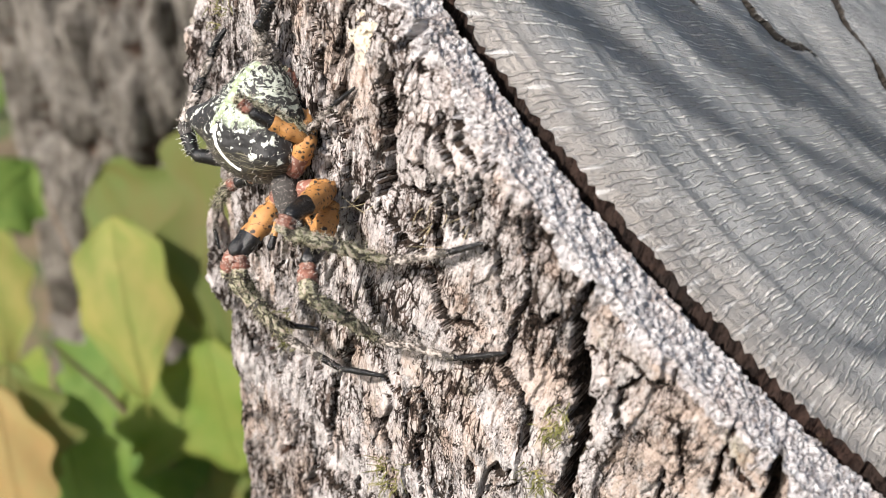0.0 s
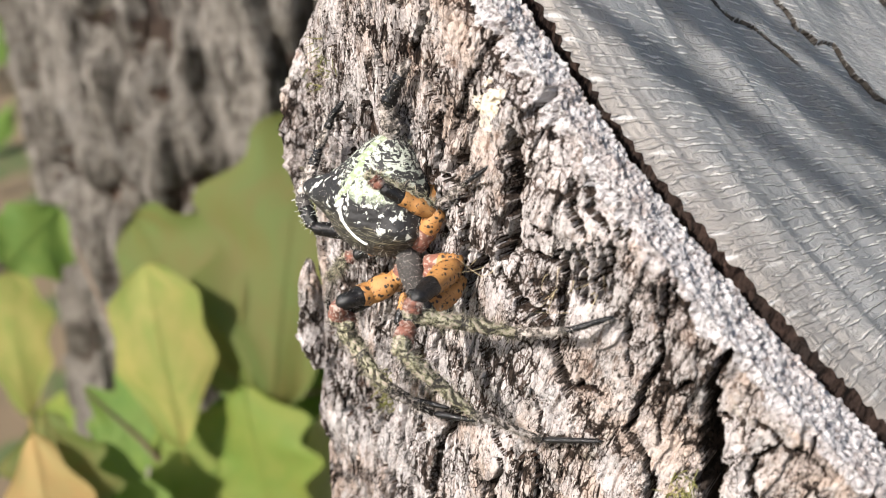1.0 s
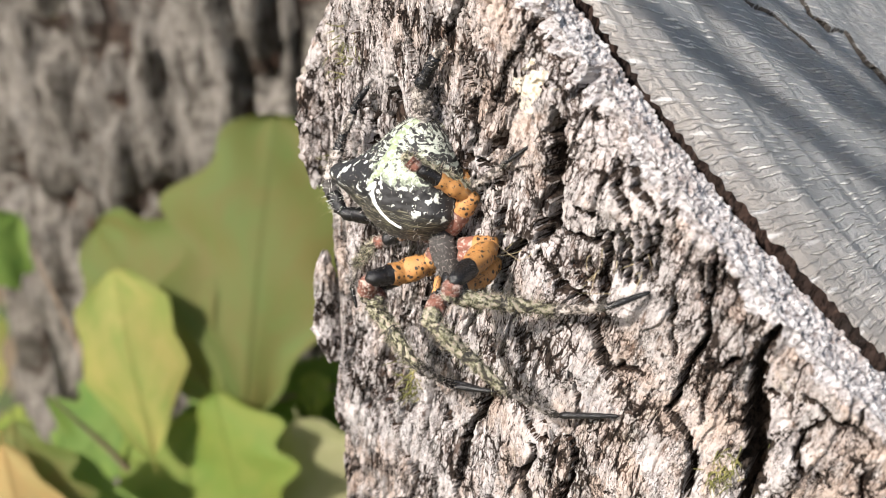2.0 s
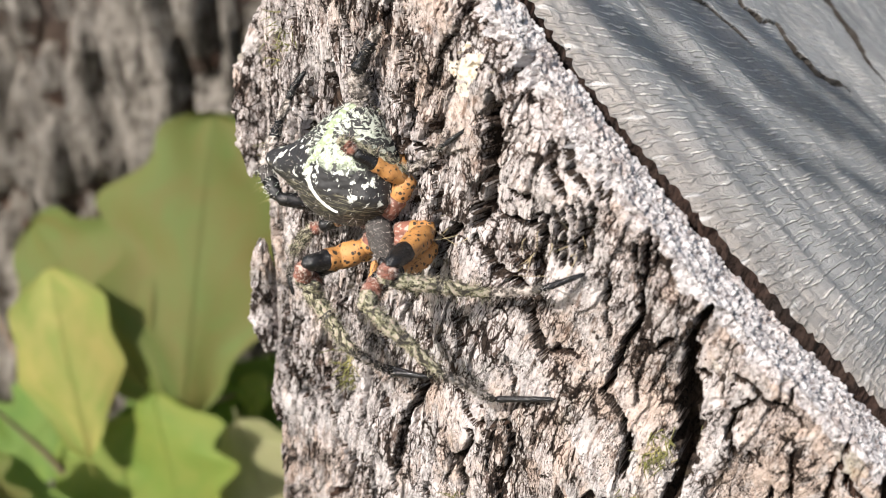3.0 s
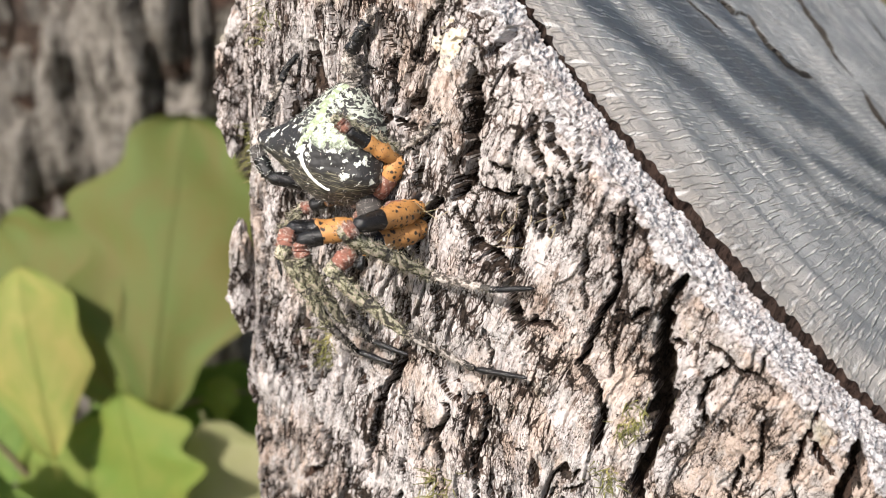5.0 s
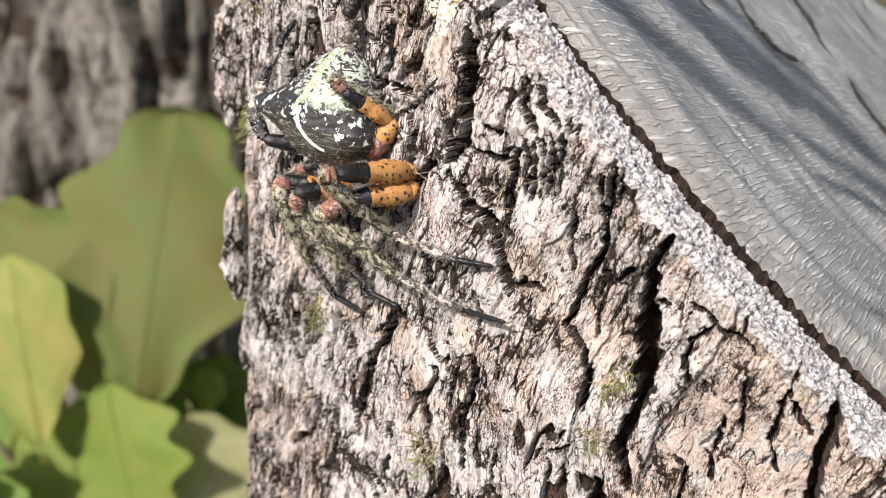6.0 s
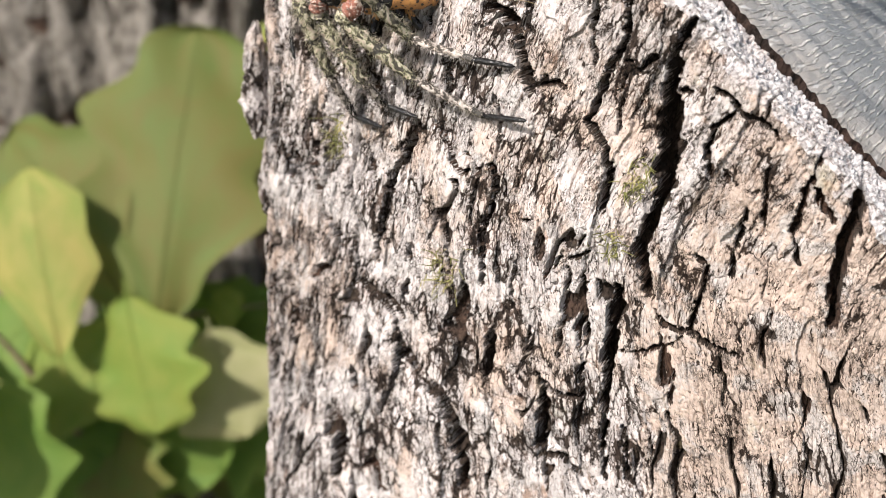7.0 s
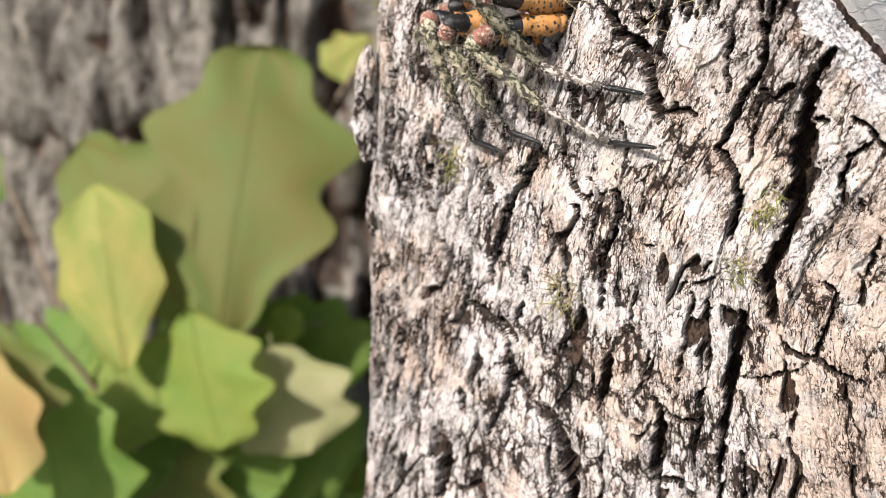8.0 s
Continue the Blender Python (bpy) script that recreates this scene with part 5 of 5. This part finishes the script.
def build_body():
    rings, sides = 110, 160
    verts, faces, uv = [], [], []
    for n in range(rings + 1):
        s = -math.cos(math.pi * (0.02 + 0.96 * n / rings))
        for k in range(sides):
            a = 2 * math.pi * k / sides
            verts.append(abdomen_point(s, a))
            uv.append(((a if a < math.pi else a - 2 * math.pi) / math.pi, (s + 1) / 2))
    for n in range(rings):
        for k in range(sides):
            faces.append((n * sides + k, n * sides + (k + 1) % sides, (n + 1) * sides + (k + 1) % sides, (n + 1) * sides + k))
    faces += [tuple(range(sides - 1, -1, -1)), tuple(range(rings * sides, (rings + 1) * sides))]
    abdomen = part("abdomen", (verts, [], faces), ABDOMEN, spider, "black and pale green lichen-patterned abdomen")
    layer = abdomen.data.uv_layers.new(name="UVMap")
    layer.data.foreach_set("uv", np.array([uv[l.vertex_index] for l in abdomen.data.loops], np.float32).ravel())
    normals = [(v - ABDOMEN_AT).normalized() for v in verts]
    hairs(abdomen, verts, normals, 800, 0.0006, BARK_HAIR, 3, 0.00003, 1.2)
    hairs(abdomen, verts, normals, 1300, 0.0007, GREY_HAIR, 4, 0.00004, 1.2)
    hairs(abdomen, verts, normals, 260, 0.0007, WHITE_HAIR, 5, 0.00003, 1.4)
    # raised pale markings
    def band(name, points, width, mat, seed):
        rnd = random.Random(seed)
        way = mm(points)
        dense = [way[i].lerp(way[i + 1], k / 6) for i in range(len(way) - 1) for k in range(6)] + [way[-1]]
        dense = [ABDOMEN_AT + (towards(p) - ABDOMEN_AT) * 1.012 for p in dense]
        bverts, bfaces = [], []
        for n, p in enumerate(dense):
            ahead = (dense[min(n + 1, len(dense) - 1)] - dense[max(n - 1, 0)]).normalized()
            out = (p - ABDOMEN_AT).normalized()
            across = ahead.cross(out).normalized()
            w = width / 1000 * math.sin(math.pi * (0.12 + 0.76 * n / (len(dense) - 1))) * rnd.uniform(0.75, 1.2)
            for k, lift in ((-1, -0.25), (-0.4, 0.12), (0.4, 0.12), (1, -0.25)):
                bverts.append(p + across * w * k + out * lift / 1000)
        for n in range(len(dense) - 1):
            bfaces += [(4 * n + k, 4 * n + k + 1, 4 * n + k + 5, 4 * n + k + 4) for k in range(3)]
        part(name, (bverts, [], bfaces), mat, abdomen)

    band("white_stripe", [(-4.6, 0.3, 3.5), (-5.7, -0.6, 1.8), (-5.5, -1.5, 0.3), (-4.6, -2.2, -1.0), (-3.3, -2.7, -2.0), (-1.8, -3.0, -2.6)], 0.36, WHITE_HAIR, 1)
    band("white_stripe", [(-7.7, -0.6, 2.0), (-6.6, -0.3, 2.6), (-5.5, 0.0, 3.0), (-4.3, 0.2, 3.3)], 0.55, WHITE_HAIR, 2)
    band("green_ridge", [(-7.3, -0.2, 2.7), (-5.7, 0.6, 4.1), (-4.3, 0.7, 4.4), (-3.5, 1.6, 5.9), (-2.6, 2.1, 7.0), (-2.8, 2.6, 7.9), (-1.8, 3.1, 8.8), (-1.6, 3.6, 9.8), (-0.4, 3.9, 10.4), (0.9, 4.4, 11.2)], 0.85, LICHEN_GREEN, 3)
    # front body
    bm = bmesh.new()
    bmesh.ops.create_uvsphere(bm, u_segments=32, v_segments=20, radius=1)
    head_way = Vector((1.8, -4.4, -5.8)).normalized()
    for v in bm.verts:
        k = v.co.z
        squeeze = 1 - 0.35 * max(0, k) ** 1.5
        v.co = Vector((v.co.x * 1.75 * squeeze, v.co.y * 1.8 * squeeze, k * 4.6)) / 1000 * (1 + 0.02 * math.sin(20 * v.co.x + 13 * v.co.y))
    carapace_verts = [v.co.copy() for v in bm.verts]
    carapace_normals = [v.co.normalized() for v in bm.verts]
    carapace = part("carapace", bm, GREY_HAIR, spider, "grey hairy front body")
    carapace.matrix_basis = Matrix.Translation(Vector((3.6, -1.9, -5.2)) / 1000) @ head_way.to_track_quat("Z", "Y").to_matrix().to_4x4()
    hairs(carapace, carapace_verts, carapace_normals, 700, 0.0007, BARK_HAIR, 8, 0.00003, 1.2)
    for n, x in enumerate((-1, 1)):
        bm = bmesh.new()
        bmesh.ops.create_uvsphere(bm, u_segments=16, v_segments=12, radius=1)
        for v in bm.verts:
            v.co = Vector((v.co.x * 0.75, v.co.y * 0.8, v.co.z * 1.5)) / 1000
        fang = part("chelicera", bm, BLACK, spider)
        fang.matrix_basis = carapace.matrix_basis @ pose(0.0008 * x, 0.0009, 0.0042)
        palp = limb("pedipalp", 0.0042, ((0, 0.5), (0.5, 0.45), (1, 0.5)), (ORANGE, BLACK), (0.55,), 30, GREY_HAIR, 70 + n)
        palp.matrix_basis = carapace.matrix_basis @ pose(0.0016 * x, 0.0006, 0.003, 0, 25 * x, 0)
        for k in range(2):
            bm = bmesh.new()
            bmesh.ops.create_icosphere(bm, subdivisions=2, radius=0.00022)
            eye = part("eye", bm, BLACK, spider)
            eye.matrix_basis = carapace.matrix_basis @ pose((0.0004 + 0.0007 * k) * x, -0.0013, 0.0034)


build_body()


# ---- the sapling behind the stump ----
VIEW_SIDE = Vector((0.0, -0.88, 0.47))


def blade(long, wide, lobes, seed, curl=0.12):
    """A lobed oak leaf along +y from its base, facing +z, with a raised midrib line and a wavy sheet."""
    rnd = random.Random(seed)
    shift, dip = rnd.uniform(-0.1, 0.1), rnd.uniform(0.11, 0.19)
    steps, across = 48, 12
    verts, faces, uv = [], [], []
    for n in range(steps + 1):
        k = n / steps
        for c in range(across + 1):
            q = 2 * c / across - 1
            turn = (lobes * k + shift * (1 if q > 0 else -1)) % 1
            lobe = 1 - 1.7 * dip + 1.7 * dip * (0.5 + 0.5 * math.cos(2 * math.pi * turn) if seed % 3 else abs(2 * turn - 1) ** 1.3) * 1.15
            half = 0.55 * wide * max(0.0, math.sin(math.pi * k**1.15)) ** 0.62 * lobe + 0.0006 * (1 - k)
            wave = 0.05 * wide * math.sin(9 * k + 3 * q + seed) * abs(q)
            z = curl * long * (k - k * k) * 1.2 - 0.10 * abs(q) * half * (1 - 0.4 * k) + wave
            verts.append((q * half, long * (k + 0.10 * abs(q) * half / wide), z))
            uv.append((q, 2 * k))
    w = across + 1
    for n in range(steps):
        faces += [(n * w + c, n * w + c + 1, (n + 1) * w + c + 1, (n + 1) * w + c) for c in range(across)]
    return verts, faces, uv


def leaf(parent, mat, base, tip, wide, seed, facing=VIEW_SIDE):
    """A leaf as a part of its plant, from base to tip."""
    rnd = random.Random(seed)
    base, tip = Vector(base), Vector(tip)
    ahead = (tip - base).normalized()
    up = facing + Vector((rnd.uniform(-0.35, 0.35), rnd.uniform(-0.2, 0.2), rnd.uniform(-0.3, 0.3)))
    up = (up - ahead * up.dot(ahead)).normalized()
    right = ahead.cross(up)
    long = (tip - base).length
    verts, faces, uv = blade(long, wide, rnd.choice((2.6, 3.1, 3.4)), seed)
    ob = part("leaf", (verts, [], faces), mat, parent)
    layer = ob.data.uv_layers.new(name="UVMap")
    layer.data.foreach_set("uv", np.array([uv[l.vertex_index] for l in ob.data.loops], np.float32).ravel())
    turn = Matrix((right, ahead, up)).transposed().to_4x4()
    ob.matrix_basis = parent.matrix_world.inverted() @ Matrix.Translation(base) @ turn
    mid_v, mid_f = [], []
    strand(mid_v, mid_f, [Vector((0, long * k / 10, 0.12 * long * (k / 10 - k * k / 100) * 1.2 + 0.0002)) for k in range(-1, 11)], 0.0003, 6)
    part("midrib", (mid_v, [], mid_f), mat, ob)
    return ob


SAPLING = [
    (LEAF_OLIVE, (-0.091, 0.296, 0.332), (-0.083, 0.354, 0.413), 0.066),
    (LEAF_OLIVE, (-0.099, 0.301, 0.336), (-0.147, 0.346, 0.378), 0.046),
    (LEAF_YELLOW, (-0.117, 0.281, 0.329), (-0.130, 0.311, 0.379), 0.032),
    (LEAF_LIME, (-0.099, 0.295, 0.344), (-0.086, 0.272, 0.308), 0.044),
    (LEAF_TAN, (-0.074, 0.298, 0.331), (-0.061, 0.281, 0.301), 0.040),
    (LEAF_GREEN, (-0.141, 0.272, 0.337), (-0.124, 0.243, 0.289), 0.050),
    (LEAF_ORANGE, (-0.148, 0.252, 0.356), (-0.135, 0.228, 0.322), 0.024),
    (LEAF_GREEN, (-0.111, 0.300, 0.308), (-0.070, 0.285, 0.283), 0.044),
    (LEAF_GREEN, (-0.108, 0.303, 0.309), (-0.126, 0.276, 0.275), 0.040),
    (LEAF_GREEN, (-0.089, 0.336, 0.317), (-0.044, 0.333, 0.305), 0.036),
    (LEAF_YELLOW, (-0.049, 0.381, 0.410), (-0.066, 0.373, 0.400), 0.016),
    (LEAF_LIME, (-0.073, 0.315, 0.319), (-0.072, 0.322, 0.333), 0.012),
]
SAPLING += [
    (LEAF_YELLOW, (-0.243, 0.404, 0.242), (-0.252, 0.436, 0.302), 0.030),
    (LEAF_OLIVE, (-0.149, 0.263, 0.356), (-0.139, 0.239, 0.325), 0.034),
    (LEAF_GREEN, (-0.188, 0.374, 0.366), (-0.202, 0.350, 0.354), 0.034),
    (LEAF_GREEN, (-0.133, 0.324, 0.324), (-0.157, 0.305, 0.303), 0.042),
    (LEAF_GREEN, (-0.089, 0.309, 0.294), (-0.045, 0.305, 0.286), 0.046),
    (LEAF_OLIVE, (-0.103, 0.295, 0.299), (-0.104, 0.268, 0.274), 0.042),
    (LEAF_GREEN, (-0.114, 0.333, 0.329), (-0.085, 0.300, 0.297), 0.046),
    (LEAF_LIME, (-0.131, 0.299, 0.326), (-0.104, 0.282, 0.308), 0.042),
    (LEAF_GREEN, (-0.092, 0.345, 0.321), (-0.073, 0.333, 0.300), 0.040),
    (LEAF_GREEN, (-0.114, 0.313, 0.325), (-0.094, 0.286, 0.289), 0.046),
]


def build_sapling():
    plant = holder("oak_sapling", Matrix.Translation((-0.125, 0.275, 0)), "young oak sapling with broad green and yellowing leaves", "sapling")
    home = Matrix.Translation((0.125, -0.275, 0))
    verts, faces = [], []
    strand(verts, faces, [home @ Vector(p) for p in ((-0.125, 0.275, -0.01), (-0.121, 0.282, 0.14), (-0.116, 0.286, 0.25), (-0.108, 0.296, 0.308), (-0.100, 0.302, 0.335))], 0.0035, 8)
    part("stem", (verts, [], faces), TWIG, plant)
    for points in (((-0.108, 0.296, 0.308), (-0.095, 0.315, 0.322), (-0.080, 0.322, 0.323), (-0.060, 0.332, 0.321)), ((-0.112, 0.290, 0.285), (-0.135, 0.29, 0.325), (-0.145, 0.28, 0.352)),
                   ((-0.106, 0.298, 0.315), (-0.08, 0.34, 0.36), (-0.049, 0.381, 0.410)), ((-0.116, 0.286, 0.25), (-0.15, 0.33, 0.31), (-0.188, 0.374, 0.363))):
        verts, faces = [], []
        strand(verts, faces, [home @ Vector(p) for p in points], 0.0016, 6)
        part("twig", (verts, [], faces), TWIG, plant)
    for n, (mat, base, tip, wide) in enumerate(SAPLING):
        leaf(plant, mat, base, tip, wide, 40 + n)
    rnd = random.Random(12)
    for n in range(34):  # lower leaves round the stem
        base = Vector((-0.12 + rnd.gauss(0, 0.05), 0.33 + rnd.gauss(0, 0.03), 0.25 + rnd.gauss(0, 0.035)))
        tip = base + Vector((rnd.uniform(-0.05, 0.05), rnd.uniform(-0.03, 0.01), rnd.uniform(-0.05, 0.01))).normalized() * rnd.uniform(0.045, 0.07)
        leaf(plant, rnd.choice((LEAF_GREEN, LEAF_GREEN, LEAF_OLIVE, LEAF_LIME)), base, tip, rnd.uniform(0.03, 0.045), 200 + n)


build_sapling()


# ---- the oak behind ----
def build_oak():
    oak = holder("oak_tree", Matrix.Translation((-0.085, 0.600, 0)), "old oak with grey furrowed bark behind the sapling", "tree")
    columns, rows = 460, 300
    a = np.linspace(0, 2 * np.pi, columns)[None, :] * np.ones((rows, 1))
    z = (np.linspace(0, 1, rows)[:, None] ** 2.2 * 4.6 - 0.02) * np.ones((1, columns))
    u, v = a * 195, z * 1000
    wu = u + 5 * np.sin(a * 0) + 6 * layered(u / 30, v / 60, 3, 5)
    gap, number = cells(wu / 25, v / 110 + 0.4 * layered(u / 25, v / 60, 2, 8), 6)
    small, tint = cells(wu / 6.5, v / 24, 16)
    h = -15 * (1 - ease(0.0, 0.34, gap)) + 5 * (number - 0.5) - 2.2 * (1 - ease(0, 0.2, small)) + 2.5 * (tint - 0.5) + 1.4 * layered(u / 5, v / 14, 3, 26)
    join = ease(0, 0.04, a) * ease(0, 0.04, 2 * np.pi - a)
    taper = 1 - 0.93 * ease(1.2, 4.58, z)
    r = (206 + 60 * np.exp(-z / 0.10) - 12 * z * taper + h * join) / 1000 * taper
    points = np.stack([r * np.cos(a) - 0.02 * z, r * np.sin(a) + 0.03 * z, z], -1)
    trunk = part("trunk", (points.reshape(-1, 3).tolist(), [], grid_faces(rows, columns).tolist()), (TRUNK_BARK, SHADED_INNER_BARK), oak)
    along = trunk.data.attributes.new("grain", "FLOAT_VECTOR", "POINT")
    along.data.foreach_set("vector", (points * 3.3).astype(np.float32).ravel())
    # deep trunk furrows get the same bark, shade included
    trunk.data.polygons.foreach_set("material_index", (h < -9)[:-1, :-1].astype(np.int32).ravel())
    # a low branch, whose leaves break the sun over the sawn face
    verts, faces = [], []
    way = [(-0.10, 0.50, 1.25), (-0.20, 0.30, 1.22), (-0.24, 0.10, 1.08), (-0.20, -0.06, 0.92), (-0.13, -0.09, 0.83), (-0.06, -0.05, 0.78)]
    home = Vector((-0.085, 0.600, 0))
    strand(verts, faces, [Vector(p) - home for p in way], 0.02, 10)
    part("branch", (verts, [], faces), TWIG, oak)
    rnd = random.Random(31)
    for r, wide in ((116, 0.003), (103, 0.005), (87, 0.003)):
        for deg in (-54, -42, -30, -18, -6, 8):
            if rnd.random() < 0.25 or (r > 110 and deg > -18):
                continue
            t, d = radians(deg + rnd.uniform(-6, 6)), rnd.uniform(0.20, 0.30)
            rr = r + rnd.uniform(-4, 4)
            x, y = rr * math.sin(t), -rr * math.cos(t)
            spot = STUMP_POSE @ Vector((x / 1000, y / 1000, (cut_height(x, y) + BASE) / 1000))
            run = STUMP_TURN.to_3x3() @ Vector((math.cos(t), math.sin(t), 0)) * 0.5 * rnd.uniform(0.035, 0.055)
            middle = spot + SUN_DIRECTION * d
            leaf(oak, LEAF_GREEN, middle - run, middle + run, wide * rnd.uniform(0.8, 1.3), 500 + int(r * 7 + deg), SUN_DIRECTION)
    # limbs and the crown, high above
    rnd = random.Random(47)
    tips = []
    for n in range(9):
        turn, up = n * 2.4, 1.9 + 0.27 * n
        reach = rnd.uniform(0.9, 1.35) * (1 - 0.05 * n)
        way = [Vector((-0.02 * up + k * reach * math.cos(turn + 0.25 * k), 0.03 * up + k * reach * math.sin(turn + 0.25 * k), up + 0.75 * k + 0.12 * math.sin(5 * k + n))) for k in (0, 0.2, 0.4, 0.6, 0.8, 1.0)]
        verts, faces = [], []
        strand(verts, faces, way, 0.075 - 0.004 * n, 10)
        part("limb", (verts, [], faces), TWIG, oak)
        tips += way[2:]
    verts, faces = [], []
    for _ in range(7000):
        p = rnd.choice(tips) + Vector((rnd.gauss(0, 0.2), rnd.gauss(0, 0.2), rnd.gauss(0.05, 0.18)))
        up = Vector((rnd.uniform(-1, 1), rnd.uniform(-1, 1), rnd.uniform(0.2, 1.2))).normalized()
        e = up.orthogonal().normalized()
        e = (e * math.cos(k := rnd.uniform(0, 6.3)) + up.cross(e) * math.sin(k)) * rnd.uniform(0.03, 0.06)
        f = up.cross(e)
        i = len(verts)
        verts += [p - 1.2 * e, p - 0.5 * e + 0.5 * f, p - 0.1 * e + 0.38 * f, p + 0.4 * e + 0.55 * f, p + 1.2 * e, p + 0.4 * e - 0.55 * f, p - 0.1 * e - 0.38 * f, p - 0.5 * e - 0.5 * f]
        faces.append(tuple(range(i, i + 8)))
    tagged(part("crown", (verts, [], faces), LEAF_GREEN, oak, smooth=False), kind="stuff")


build_oak()


# ---- ground and what closes the place ----
def build_ground():
    n = 120
    k = np.linspace(-1, 1, n)
    far = np.sign(k) * np.abs(k) ** 5 * 60
    x, y = np.meshgrid(far, far)
    z = 0.03 * layered(x * 2, y * 2, 3, 7) * np.exp(-(x * x + y * y) / 50) - 0.004
    ground = part("ground", (np.stack([x, y, z], -1).reshape(-1, 3).tolist(), [], grid_faces(n, n).tolist()), LITTER, None, "leaf-littered brown forest floor")
    tagged(ground, category="ground", kind="structure")
    # undergrowth farther off, too fine to count
    rnd = random.Random(21)
    verts, faces = [], []
    for _ in range(5200):
        d, a = rnd.uniform(0.9, 6), rnd.uniform(0, 2 * math.pi)
        p = Vector((d * math.cos(a), 0.3 + d * math.sin(a), rnd.uniform(0.0, 0.25 + 0.12 * d)))
        if abs(p.x + 0.085) < 0.3 and abs(p.y - 0.6) < 0.3:
            continue
        s = rnd.uniform(0.02, 0.05)
        up = Vector((rnd.uniform(-1, 1), rnd.uniform(-1, 1), rnd.uniform(0.1, 1))).normalized()
        e = up.orthogonal().normalized() * s
        f = up.cross(e)
        i = len(verts)
        verts += [p - e, p - 0.35 * e + 0.5 * f, p + 0.5 * e + 0.42 * f, p + 1.2 * e, p + 0.5 * e - 0.42 * f, p - 0.35 * e - 0.5 * f]
        faces.append(tuple(range(i, i + 6)))
    tagged(part("undergrowth", (verts, [], faces), LEAF_GREEN, None, "low green undergrowth on the forest floor", False), category="undergrowth", kind="stuff")


build_ground()


# ---- movement ----
BODY_SHIFT = [(0.0, (-1.45, 0.36, 0.97)), (0.5, (-1.27, 0.51, 1.21)), (1.0, (0.03, -0.13, -0.24)), (1.2, (0.1, 0.0, -0.1)), (2.3, (0, 0, 0)), (4.0, (0.1, -0.07, -0.14)),
              (4.5, (0.86, -0.24, -0.44)), (4.7, (1.26, -0.29, -0.53)), (5.8, (1.1, -0.2, -0.4)), (8.0, (1.1, -0.2, -0.4))]
# how far each leg is from its first pose towards rest (0 to 1) and on to the folded pose (1 to 2)
LEG_TIMES = [(0.0, 0.0), (0.5, 0.08), (1.0, 0.75), (1.3, 0.85), (2.0, 1.0), (4.0, 1.0), (4.5, 1.10), (4.7, 1.2), (5.1, 1.75), (5.5, 2.0), (8.0, 2.0)]


def joints_at(poses, k):
    rest = mm(poses["rest"])
    if "start" not in poses:
        return rest
    first, second, share = (mm(poses["start"]), rest, k) if k <= 1 else (rest, mm(poses["folded"]), k - 1)
    made = [rest[0]]
    for n in range(5):
        way = (first[n + 1] - first[n]).lerp(second[n + 1] - second[n], share).normalized()
        made.append(made[-1] + way * (rest[n + 1] - rest[n]).length)
    return made


def motions():
    walk(spider, [(t, Matrix.Translation(SPIDER_AT + Vector(d) / 1000)) for t, d in BODY_SHIFT])
    for leg, poses in LEGS.items():
        if "start" not in poses:
            continue
        chain = [(t, joints_at(poses, k)) for t, k in LEG_TIMES]
        for n, name in enumerate(SEGMENTS):
            walk(leg_parts[leg, name], [(t, between(j[n], j[n + 1])) for t, j in chain])


motions()
